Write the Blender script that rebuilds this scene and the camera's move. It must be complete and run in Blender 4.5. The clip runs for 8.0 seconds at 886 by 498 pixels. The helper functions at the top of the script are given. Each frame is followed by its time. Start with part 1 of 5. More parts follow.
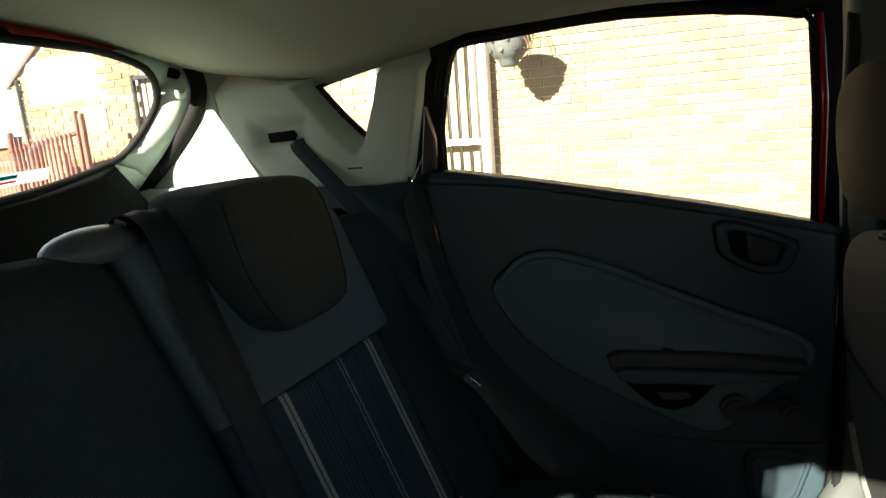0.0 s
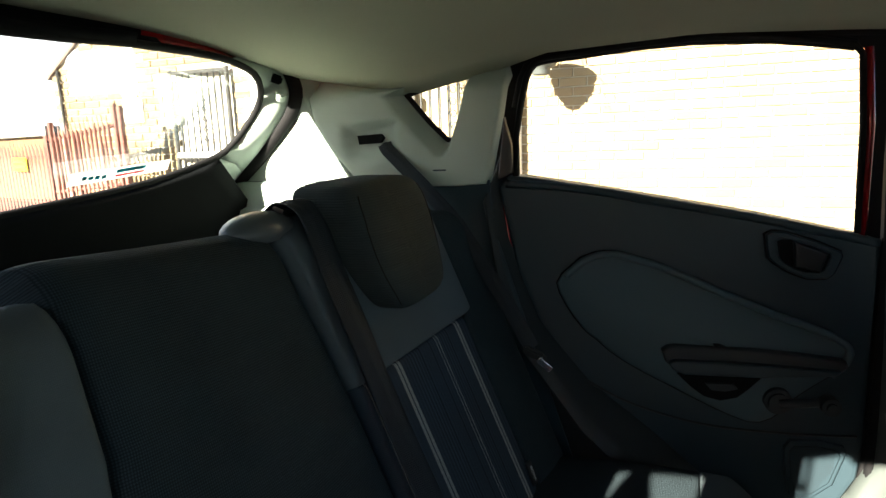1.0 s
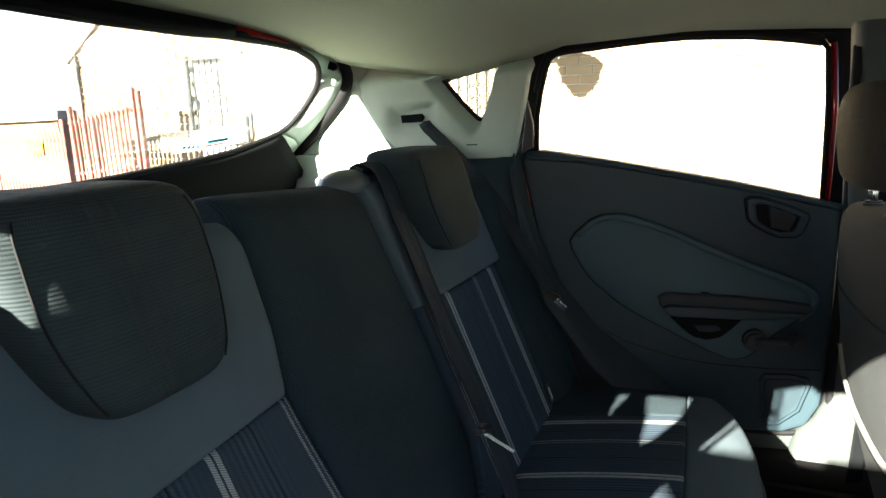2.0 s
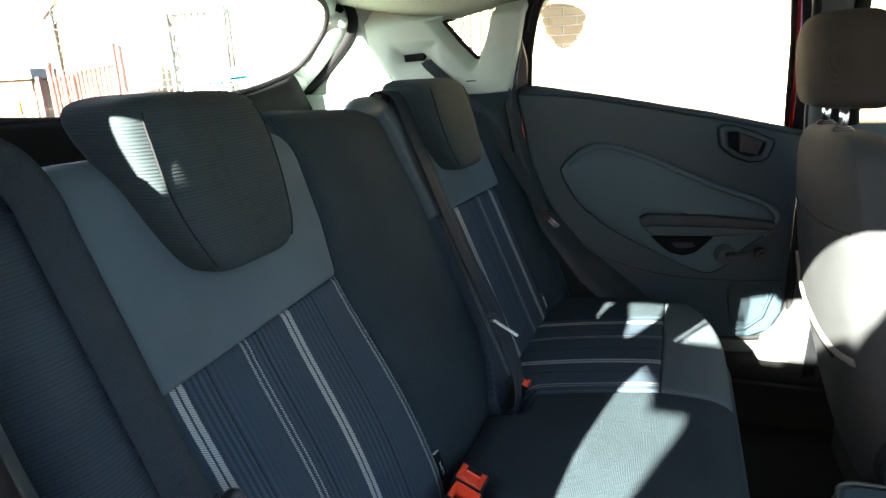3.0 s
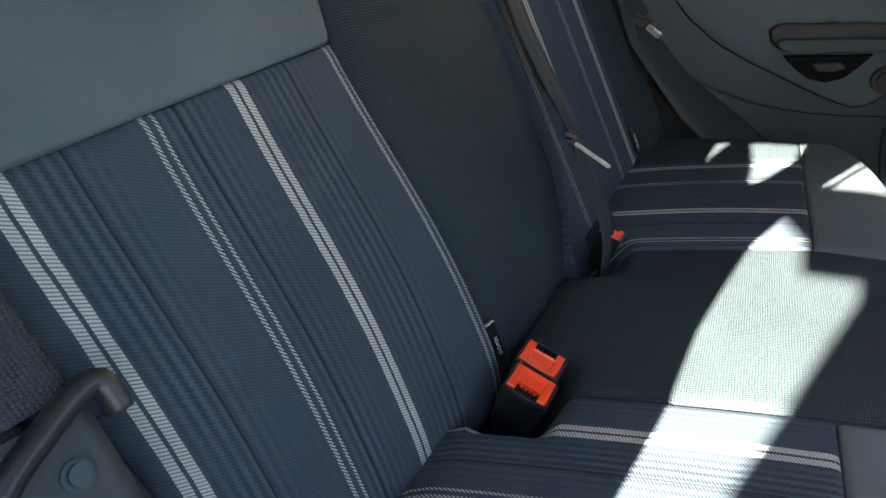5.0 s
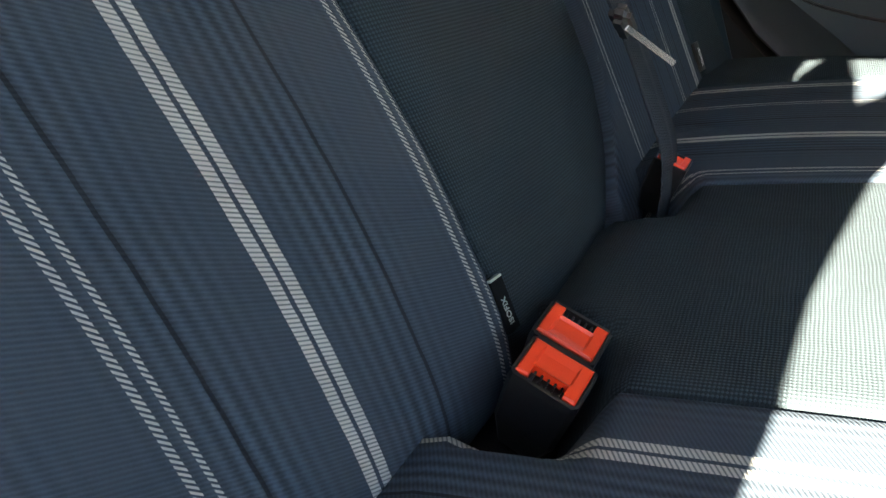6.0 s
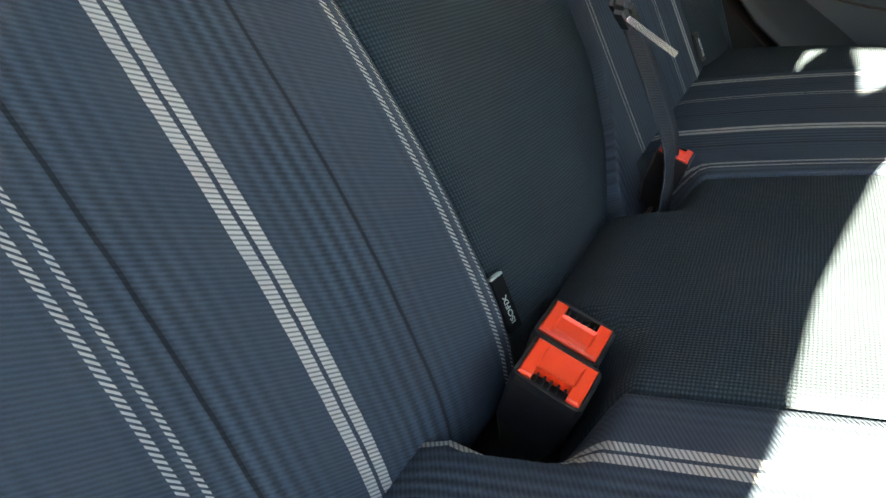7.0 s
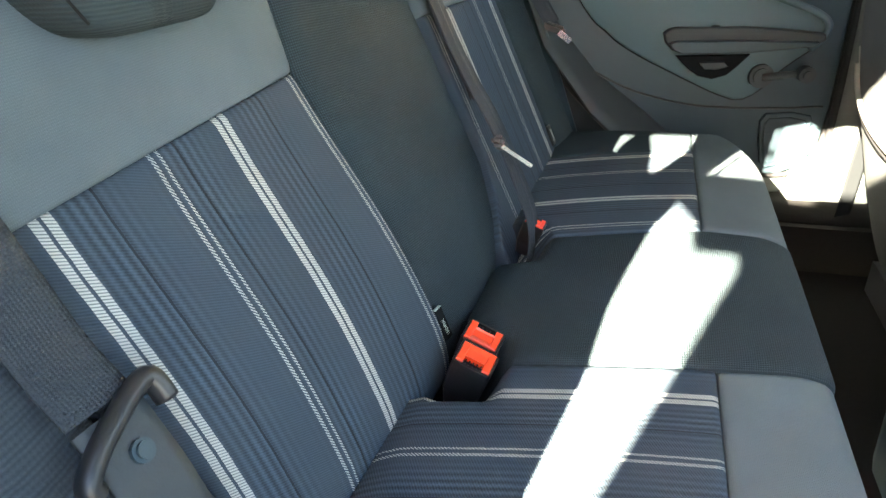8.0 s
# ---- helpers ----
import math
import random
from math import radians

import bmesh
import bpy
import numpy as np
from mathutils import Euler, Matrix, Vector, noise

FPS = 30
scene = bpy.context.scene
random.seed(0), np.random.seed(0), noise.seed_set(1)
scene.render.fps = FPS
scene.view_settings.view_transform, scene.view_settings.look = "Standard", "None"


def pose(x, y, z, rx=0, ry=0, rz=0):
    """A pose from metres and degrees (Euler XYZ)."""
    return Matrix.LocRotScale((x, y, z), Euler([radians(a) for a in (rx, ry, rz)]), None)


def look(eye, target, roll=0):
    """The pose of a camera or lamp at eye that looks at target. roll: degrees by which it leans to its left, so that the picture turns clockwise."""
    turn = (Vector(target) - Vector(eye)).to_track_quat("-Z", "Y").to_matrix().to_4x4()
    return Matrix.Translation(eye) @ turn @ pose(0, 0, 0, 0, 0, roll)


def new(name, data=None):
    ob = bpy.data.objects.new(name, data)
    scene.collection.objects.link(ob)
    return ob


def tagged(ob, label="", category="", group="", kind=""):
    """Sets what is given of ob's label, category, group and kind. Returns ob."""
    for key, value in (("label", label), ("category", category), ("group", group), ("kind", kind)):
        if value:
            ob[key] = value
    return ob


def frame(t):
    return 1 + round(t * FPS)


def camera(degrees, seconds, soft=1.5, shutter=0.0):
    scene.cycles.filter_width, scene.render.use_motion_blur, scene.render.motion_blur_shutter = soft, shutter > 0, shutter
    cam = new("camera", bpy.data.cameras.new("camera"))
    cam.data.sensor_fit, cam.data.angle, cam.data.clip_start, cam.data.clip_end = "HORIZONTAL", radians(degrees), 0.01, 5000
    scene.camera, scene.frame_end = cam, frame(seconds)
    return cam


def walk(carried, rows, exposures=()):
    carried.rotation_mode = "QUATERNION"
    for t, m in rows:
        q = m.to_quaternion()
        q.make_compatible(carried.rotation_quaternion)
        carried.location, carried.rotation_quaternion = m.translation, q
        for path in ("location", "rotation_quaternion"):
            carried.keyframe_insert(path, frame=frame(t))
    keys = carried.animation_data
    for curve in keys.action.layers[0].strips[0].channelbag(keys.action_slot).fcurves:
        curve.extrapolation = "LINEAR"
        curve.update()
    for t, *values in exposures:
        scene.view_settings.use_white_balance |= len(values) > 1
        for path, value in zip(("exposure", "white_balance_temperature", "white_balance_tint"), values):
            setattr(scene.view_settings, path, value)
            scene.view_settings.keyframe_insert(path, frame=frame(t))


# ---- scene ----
cam = camera(70.0, 8.0)
PATH = [
    (0, (0.4469, -0.2763, 1.1048), (-0.2333, 1.5653, 0.7232), -4.21),
    (0.5, (0.3979, -0.3393, 1.1135), (-0.2977, 1.5030, 0.7638), -2.42),
    (1.2, (0.3893, -0.4442, 1.1175), (-0.3347, 1.3814, 0.7395), -2.12),
    (2.3, (0.4133, -0.6693, 1.0859), (-0.2979, 1.1472, 0.6448), -1.51),
    (2.5, (0.4110, -0.6919, 1.0705), (-0.2775, 1.1240, 0.5922), -1.50),
    (3, (0.4168, -0.7670, 1.0681), (-0.2504, 1.0418, 0.5358), -2.29),
    (3.5, (0.4098, -0.8318, 1.0595), (-0.1885, 0.9963, 0.5114), -3.48),
    (4, (0.3788, -0.8064, 1.0233), (-0.2044, 1.0045, 0.4066), -3.64),
    (4.5, (0.3349, -0.6740, 0.9611), (-0.3290, 1.0657, 0.2312), -3.51),
    (4.8, (0.3352, -0.5883, 0.9238), (-0.4422, 1.0700, 0.1201), -4.69),
    (5, (0.3280, -0.5464, 0.9007), (-0.4687, 1.0771, 0.0465), -4.02),
    (6.3, (0.2844, -0.3835, 0.7813), (-0.6125, 1.1420, -0.1505), -5.74),
    (6.5, (0.2836, -0.3806, 0.7792), (-0.6130, 1.1441, -0.1543), -5.73),
    (7, (0.2839, -0.3935, 0.7947), (-0.5931, 1.1303, -0.1587), -5.83),
    (7.5, (0.3096, -0.4755, 0.8496), (-0.4749, 1.1030, -0.0955), -4.05),
    (8, (0.3333, -0.6183, 0.9521), (-0.2294, 1.0646, 0.0295), -3.19),
]
EXPOSURES = [(0, 2.75, 6400, 9), (0.5, 2.95, 6300, 8), (1.2, 3.3, 6250, 8), (2.3, 4.1, 5950, 8), (3.5, 5.0, 5850, 9), (4.5, 5.25, 6150, 12), (5.2, 5.25, 6600, 14), (6.5, 5.4, 6850, 13), (7, 5.75, 6950, 12), (7.5, 6.1, 6900, 11), (8, 6.4, 6900, 10)]
walk(cam, [(t, look(eye, target, roll)) for t, eye, target, roll in PATH], EXPOSURES)

# ---- world, sun ----
SUN = Vector((0.355, 1.0, -0.52)).normalized()
world = bpy.data.worlds.new("world")
scene.world = world
world.use_nodes = True
wn = world.node_tree.nodes
sky = wn.new("ShaderNodeTexSky")
sky.sky_type, sky.sun_disc = "NISHITA", False
sky.sun_elevation = math.asin(-SUN.z)
sky.sun_rotation = math.atan2(-SUN.x, -SUN.y)
wn["Background"].inputs["Strength"].default_value = 0.025
world.node_tree.links.new(sky.outputs[0], wn["Background"].inputs["Color"])
sun = new("sun", bpy.data.lights.new("sun", "SUN"))
sun.data.energy, sun.data.angle, sun.data.color = 5.0, radians(0.5), (1.0, 0.885, 0.69)
sun.matrix_world = look((0, 0, 0), tuple(SUN))


# ---- materials ----
def nodes_of(name):
    m = bpy.data.materials.new(name)
    m.use_nodes = True
    nt = m.node_tree
    return m, nt, nt.nodes["Principled BSDF"]


def node(nt, kind, links=(), **values):
    n = nt.nodes.new(kind)
    for key, value in values.items():
        if key == "operation":
            n.operation = value
        elif key == "blend":
            n.data_type, n.blend_type = "RGBA", value
    for socket, value in links:
        if isinstance(value, bpy.types.NodeSocket):
            nt.links.new(value, n.inputs[socket])
        else:
            n.inputs[socket].default_value = value
    return n


def calc(nt, op, a, b=0.0, c=0.0):
    return node(nt, "ShaderNodeMath", [(0, a), (1, b), (2, c)], operation=op).outputs[0]


def mixed(nt, fac, a, b, how="MIX"):
    n = node(nt, "ShaderNodeMix", blend=how)
    for socket, value in ((0, fac), (6, a), (7, b)):
        if isinstance(value, bpy.types.NodeSocket):
            nt.links.new(value, n.inputs[socket])
        else:
            n.inputs[socket].default_value = value if socket == 0 else (*value, 1)
    return n.outputs[2]


def noise_of(nt, vec, scale, detail=3.0, rough=0.5):
    n = node(nt, "ShaderNodeTexNoise", [("Scale", scale), ("Detail", detail), ("Roughness", rough)])
    nt.links.new(vec, n.inputs["Vector"])
    return n.outputs[0]


def bumped(nt, bsdf, height, strength, distance):
    b = node(nt, "ShaderNodeBump", [("Strength", strength), ("Distance", distance), ("Height", height)])
    nt.links.new(b.outputs[0], bsdf.inputs["Normal"])


def plain(name, color, rough, metal=0.0, grain=0.0004, scale=900.0, vary=0.18, coat=0.0, spec=0.5):
    """A surface with large soft stains and fine grain."""
    m, nt, p = nodes_of(name)
    obj = nt.nodes.new("ShaderNodeTexCoord").outputs["Object"]
    big, fine = noise_of(nt, obj, 7.0, 4.0), noise_of(nt, obj, scale, 2.0)
    dark, light = [c * (1 - vary) for c in color], [min(1, c * (1 + vary)) for c in color]
    nt.links.new(mixed(nt, calc(nt, "MULTIPLY_ADD", fine, 0.5, calc(nt, "MULTIPLY", big, 0.5)), dark, light), p.inputs["Base Color"])
    nt.links.new(calc(nt, "MULTIPLY_ADD", big, 0.16, rough - 0.08), p.inputs["Roughness"])
    p.inputs["Metallic"].default_value = metal
    p.inputs["Specular IOR Level"].default_value = spec
    p.inputs["Coat Weight"].default_value = coat
    p.inputs["Coat Roughness"].default_value = 0.04
    if grain:
        bumped(nt, p, fine, 0.5, grain)
    return m


def uv_axes(nt):
    sep = nt.nodes.new("ShaderNodeSeparateXYZ")
    uvs = nt.nodes.new("ShaderNodeUVMap")
    nt.links.new(uvs.outputs[0], sep.inputs[0])
    return sep.outputs[0], sep.outputs[1], uvs.outputs[0]


def weave(name, color, pitch=0.0016, contrast=0.45, rough=0.9, bump=0.0005, ribs=0.0):
    """Woven cloth: offset rows of small knots."""
    m, nt, p = nodes_of(name)
    u, v, uv = uv_axes(nt)
    k = math.pi / pitch
    u = calc(nt, "ADD", u, calc(nt, "MULTIPLY", noise_of(nt, uv, 30.0, 2.0), pitch * 1.2))
    a = calc(nt, "SINE", calc(nt, "MULTIPLY", calc(nt, "ADD", u, v), k))
    b = calc(nt, "SINE", calc(nt, "MULTIPLY", calc(nt, "SUBTRACT", u, v), k))
    knots = calc(nt, "MULTIPLY", a, b)
    knots = node(nt, "ShaderNodeMapRange", [("Value", knots), ("From Min", -0.15), ("From Max", 0.6), ("To Min", -1.0), ("To Max", 1.0)]).outputs[0]
    if ribs:
        row = calc(nt, "SINE", calc(nt, "MULTIPLY", v, 2 * math.pi / ribs))
        knots = calc(nt, "MULTIPLY_ADD", row, 0.7, calc(nt, "MULTIPLY", knots, 0.3))
    big = noise_of(nt, uv, 7.0, 4.0)
    fuzz = noise_of(nt, uv, 1500.0, 2.0)
    level = calc(nt, "MULTIPLY_ADD", knots, contrast * 0.5, calc(nt, "MULTIPLY_ADD", calc(nt, "SUBTRACT", big, 0.5), 0.7, calc(nt, "MULTIPLY_ADD", calc(nt, "SUBTRACT", fuzz, 0.5), 0.5, 0.5)))
    col = mixed(nt, level, [c * 0.45 for c in color], [c * 1.55 for c in color])
    nt.links.new(col, p.inputs["Base Color"])
    p.inputs["Roughness"].default_value = rough
    p.inputs["Specular IOR Level"].default_value = 0.18
    bumped(nt, p, calc(nt, "ADD", knots, fuzz), 0.6, bump)
    return m


def band_mask(nt, u, a, b):
    return calc(nt, "MULTIPLY", calc(nt, "GREATER_THAN", u, a), calc(nt, "LESS_THAN", u, b))


def striped(name, wide, thin, dark, ribs):
    """Ribbed seat cloth with pale twill stripes; the lists give the stripes' places across the cloth in metres."""
    m, nt, p = nodes_of(name)
    u, v, uv = uv_axes(nt)
    wobble = calc(nt, "MULTIPLY_ADD", noise_of(nt, uv, 60.0, 2.0), 0.0010, -0.0005)
    uw = calc(nt, "ADD", u, wobble)
    # fine rows across, with a short step at each rib
    rows = calc(nt, "SINE", calc(nt, "MULTIPLY", calc(nt, "MULTIPLY_ADD", u, -0.55, v), 2 * math.pi / 0.0021))
    step = calc(nt, "MULTIPLY", calc(nt, "SINE", calc(nt, "MULTIPLY", v, 2 * math.pi / 0.0042)), 0.0003)
    rib = calc(nt, "SINE", calc(nt, "MULTIPLY", calc(nt, "ADD", u, step), 2 * math.pi / 0.0066))
    fade = calc(nt, "ABSOLUTE", calc(nt, "MULTIPLY_ADD", calc(nt, "FRACT", calc(nt, "MULTIPLY_ADD", u, 1 / ribs, 0.1)), 2.0, -1.0))
    patchy = noise_of(nt, uv, 16.0, 2.0)
    rib_part = calc(nt, "MULTIPLY", rib, calc(nt, "MULTIPLY", calc(nt, "POWER", fade, 1.3), calc(nt, "MULTIPLY_ADD", patchy, 1.4, 0.1)))
    twill = calc(nt, "SINE", calc(nt, "MULTIPLY", calc(nt, "MULTIPLY_ADD", u, -0.55, v), 2 * math.pi / 0.0022))
    dots = calc(nt, "SINE", calc(nt, "MULTIPLY", calc(nt, "MULTIPLY_ADD", u, -1.3, v), 2 * math.pi / 0.0029))
    fine = rows
    fuzz = noise_of(nt, uv, 1400.0, 2.0)
    big = noise_of(nt, uv, 8.0, 3.0)
    level = calc(nt, "MULTIPLY_ADD", rib_part, 0.42, calc(nt, "MULTIPLY_ADD", rows, 0.15, calc(nt, "MULTIPLY_ADD", big, 0.35, calc(nt, "MULTIPLY_ADD", fuzz, 0.35, 0.05))))
    col = mixed(nt, level, (0.017, 0.025, 0.034), (0.050, 0.076, 0.108))
    lines = None
    for c in dark:
        one = band_mask(nt, uw, c - 0.0009, c + 0.0009)
        lines = one if lines is None else calc(nt, "MAXIMUM", lines, one)
    col = mixed(nt, calc(nt, "MULTIPLY", lines, 0.8), col, (0.007, 0.008, 0.012))
    pale = None
    for c in wide:
        for a, b in ((c - 0.0066, c - 0.0011), (c + 0.0011, c + 0.0066)):
            one = band_mask(nt, uw, a, b)
            pale = one if pale is None else calc(nt, "MAXIMUM", pale, one)
    hatch = node(nt, "ShaderNodeMapRange", [("Value", twill), ("From Min", -0.8), ("From Max", 0.1), ("To Min", 0.30), ("To Max", 1.0)]).outputs[0]
    pale = calc(nt, "MULTIPLY", pale, hatch)
    speck = node(nt, "ShaderNodeMapRange", [("Value", dots), ("From Min", -0.4), ("From Max", 0.3), ("To Min", 0.0), ("To Max", 0.9)]).outputs[0]
    for c in thin:
        for a, b in ((c - 0.0047, c - 0.0024), (c + 0.0016, c + 0.0047)):
            one = calc(nt, "MULTIPLY", band_mask(nt, uw, a, b), speck)
            pale = calc(nt, "MAXIMUM", pale, one)
    col = mixed(nt, pale, col, (0.36, 0.37, 0.355))
    nt.links.new(col, p.inputs["Base Color"])
    p.inputs["Roughness"].default_value = 0.85
    p.inputs["Specular IOR Level"].default_value = 0.25
    bumped(nt, p, calc(nt, "ADD", calc(nt, "MULTIPLY", rib_part, 1.0), calc(nt, "MULTIPLY_ADD", fine, 0.3, calc(nt, "MULTIPLY", pale, 0.8))), 0.5, 0.0006)
    return m


def glass_of(name, tint):
    """Thin window glass: clear, with a gloss that grows towards grazing angles."""
    m, nt, p = nodes_of(name)
    clear = node(nt, "ShaderNodeBsdfTransparent", [("Color", (*tint, 1))])
    gloss = node(nt, "ShaderNodeBsdfGlossy", [("Roughness", 0.0)])
    fres = node(nt, "ShaderNodeFresnel", [("IOR", 1.45)])
    both = node(nt, "ShaderNodeMixShader", [(0, calc(nt, "MULTIPLY", fres.outputs[0], 0.35)), (1, clear.outputs[0]), (2, gloss.outputs[0])])
    nt.links.new(both.outputs[0], nt.nodes["Material Output"].inputs["Surface"])
    return m


def thin_print(name, color):
    """Printed film that lets daylight through."""
    m, nt, p = nodes_of(name)
    p.inputs["Base Color"].default_value = (*color, 1)
    through_it = node(nt, "ShaderNodeBsdfTranslucent", [("Color", (*color, 1))])
    both = node(nt, "ShaderNodeMixShader", [(0, 0.65), (1, p.outputs[0]), (2, through_it.outputs[0])])
    nt.links.new(both.outputs[0], nt.nodes["Material Output"].inputs["Surface"])
    return m


def brick_mat(name):
    m, nt, p = nodes_of(name)
    obj = nt.nodes.new("ShaderNodeTexCoord").outputs["Object"]
    info = nt.nodes.new("ShaderNodeObjectInfo").outputs["Random"]
    geo = nt.nodes.new("ShaderNodeNewGeometry").outputs["Random Per Island"]
    pick = calc(nt, "FRACT", calc(nt, "ADD", info, geo))
    grit = noise_of(nt, obj, 90.0, 5.0, 0.65)
    col = mixed(nt, pick, (0.24, 0.172, 0.092), (0.335, 0.26, 0.152))
    col = mixed(nt, calc(nt, "MULTIPLY", grit, 0.5), col, (0.19, 0.13, 0.075))
    nt.links.new(col, p.inputs["Base Color"])
    p.inputs["Roughness"].default_value = 0.9
    bumped(nt, p, grit, 0.7, 0.002)
    return m


DARK = weave("dark_weave_cloth", (0.024, 0.037, 0.045), pitch=0.0021, contrast=0.70, bump=0.0005)
MID = weave("blue_grey_knit_cloth", (0.080, 0.104, 0.120), pitch=0.0014, contrast=0.12, bump=0.0001)
HEADCLOTH = weave("headrest_ribbed_cloth", (0.030, 0.041, 0.045), pitch=0.0026, contrast=0.30, ribs=0.0030)
BOLSTER = weave("bolster_ribbed_cloth", (0.038, 0.048, 0.058), pitch=0.0026, contrast=0.35, ribs=0.0034)
FRONTCLOTH = weave("front_seat_cloth", (0.052, 0.057, 0.059), pitch=0.0012, contrast=0.2)
BROWNCLOTH = weave("brown_grey_head_cloth", (0.036, 0.031, 0.028), pitch=0.0014, contrast=0.25)
BEAD = weave("pale_seat_piping", (0.17, 0.17, 0.155), pitch=0.0012, contrast=0.2)
STRIPE_NEAR = striped("striped_cloth_a", [0.104, 0.252], [0.0095, 0.169], [0.058, 0.151, 0.218], 0.0790)
STRIPE_FAR = striped("striped_cloth_b", [0.036, 0.205], [0.139, -0.03], [0.090, 0.118, 0.170], 0.0790)
STRIPE_SEAT_NEAR = striped("striped_cloth_c", [0.043, 0.205], [0.1135, 0.27], [0.082, 0.160], 0.0790)
STRIPE_SEAT_FAR = striped("striped_cloth_d", [0.097, 0.263], [0.018, 0.195], [0.060, 0.145, 0.230], 0.0790)
LINER = plain("headliner_felt", (0.43, 0.45, 0.345), 0.95, grain=0.0006, scale=1200, vary=0.08, spec=0.1)
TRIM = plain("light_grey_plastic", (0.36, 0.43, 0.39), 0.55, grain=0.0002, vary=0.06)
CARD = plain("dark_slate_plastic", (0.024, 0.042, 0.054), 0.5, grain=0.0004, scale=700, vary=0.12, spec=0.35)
CARDIN = plain("slate_soft_panel", (0.060, 0.098, 0.117), 0.6, grain=0.0003, scale=800, vary=0.1, spec=0.3)
BLACK = plain("black_plastic", (0.012, 0.013, 0.015), 0.4, grain=0.0002, vary=0.2)
MATTE = plain("matte_black_trim", (0.006, 0.007, 0.008), 0.8, grain=0.0004, vary=0.2, spec=0.06)
CONSOLE = plain("console_plastic", (0.032, 0.039, 0.044), 0.65, grain=0.0004, scale=700, vary=0.12, spec=0.3)
# darker than TRIM, so that direct sun doesn't burn the lower parts out
LOWTRIM = plain("dark_grey_lower_trim", (0.052, 0.062, 0.060), 0.55, grain=0.0003, vary=0.2)
GUIDE = plain("grey_guide_plastic", (0.075, 0.09, 0.10), 0.4, grain=0.0002, vary=0.1)
RUBBER = plain("black_rubber", (0.008, 0.008, 0.009), 0.75, grain=0.0003, vary=0.2, spec=0.2)
BELT = weave("belt_webbing", (0.027, 0.034, 0.043), pitch=0.0022, contrast=0.1, rough=0.6)
RED = plain("red_car_paint", (0.33, 0.008, 0.012), 0.25, metal=0.3, grain=0.0, vary=0.04, coat=1.0)
CREAM = plain("sill_paint", (0.40, 0.40, 0.36), 0.4, grain=0.0, vary=0.05)
CHROME = plain("bright_steel", (0.75, 0.76, 0.78), 0.22, metal=1.0, grain=0.0, vary=0.04)
ORANGE = plain("red_release_button", (0.76, 0.050, 0.012), 0.42, grain=0.0002, vary=0.06)
CARPET = plain("black_carpet", (0.010, 0.010, 0.010), 0.97, grain=0.002, scale=500, vary=0.4, spec=0.1)
GLASS = glass_of("window_glass", (0.97, 0.985, 0.975))
BRICK = brick_mat("buff_brick")
STICKER = thin_print("white_sticker_film", (0.80, 0.80, 0.78))
STICKTEAL = thin_print("teal_sticker_film", (0.02, 0.30, 0.38))
STICKRED = thin_print("crimson_sticker_film", (0.65, 0.06, 0.09))
HAZE, haze_tree, haze_bsdf = nodes_of("bright_distant_sky")
haze_bsdf.inputs["Base Color"].default_value = (0, 0, 0, 1)
haze_bsdf.inputs["Emission Color"].default_value = (0.95, 0.98, 1.0, 1)
haze_bsdf.inputs["Emission Strength"].default_value = 0.4
MORTAR = plain("mortar", (0.52, 0.48, 0.40), 0.95, grain=0.003, scale=120, vary=0.2)
TARMAC = plain("tarmac", (0.055, 0.055, 0.055), 0.93, grain=0.004, scale=160, vary=0.35)
WHITE = plain("white_paint", (0.80, 0.80, 0.78), 0.5, grain=0.0, vary=0.05)
BOARD = plain("pale_sign_board", (0.62, 0.66, 0.72), 0.5, grain=0.0, vary=0.05)
SHEETROOF = plain("grey_sheet_roof", (0.20, 0.20, 0.19), 0.8, grain=0.002, scale=60, vary=0.25)
OCHRE = plain("buff_painted_boards", (0.40, 0.31, 0.18), 0.8, grain=0.001, scale=80, vary=0.2)
IRON = plain("dark_painted_iron", (0.022, 0.022, 0.022), 0.5, grain=0.0004, vary=0.3)
# rust red made paler than the paint, to include the glare over the fence
REDIRON = plain("rust_red_fence_paint", (0.19, 0.075, 0.06), 0.6, grain=0.0006, vary=0.3)
YELLOW = plain("yellow_sign", (0.80, 0.66, 0.03), 0.5, grain=0.0, vary=0.05)
INK = plain("dark_ink", (0.04, 0.04, 0.05), 0.6, grain=0.0, vary=0.05)
TEAL = plain("teal_print", (0.02, 0.22, 0.30), 0.5, grain=0.0, vary=0.05)
SLATE = plain("roof_tile", (0.16, 0.12, 0.10), 0.85, grain=0.004, scale=60, vary=0.3)
PLANK = plain("weathered_plank", (0.22, 0.14, 0.08), 0.9, grain=0.002, scale=80, vary=0.35)
BASKETM = plain("grey_basket_plastic", (0.10, 0.11, 0.11), 0.6, grain=0.0006, scale=200, vary=0.25)


# ---- building blocks ----
def thing(name, label, category, group="", kind="", at=(0, 0, 0)):
    ob = new(name)
    ob.location = at
    return tagged(ob, label, category, group, kind)


def link(name, me, material, parent=None, label="", smooth=True):
    if material:
        me.materials.append(material)
    if smooth:
        me.polygons.foreach_set("use_smooth", [True] * len(me.polygons))
    ob = new(name, me)
    if parent:
        ob.parent = parent
        q = parent
        off = Vector()
        while q:
            off += q.location
            q = q.parent
        ob.location = -off
    if label:
        tagged(ob, label)
    return ob


def part(name, bm, material, parent=None, label="", smooth=False):
    bmesh.ops.recalc_face_normals(bm, faces=bm.faces)
    me = bpy.data.meshes.new(name)
    bm.to_mesh(me)
    bm.free()
    return link(name, me, material, parent, label, smooth)


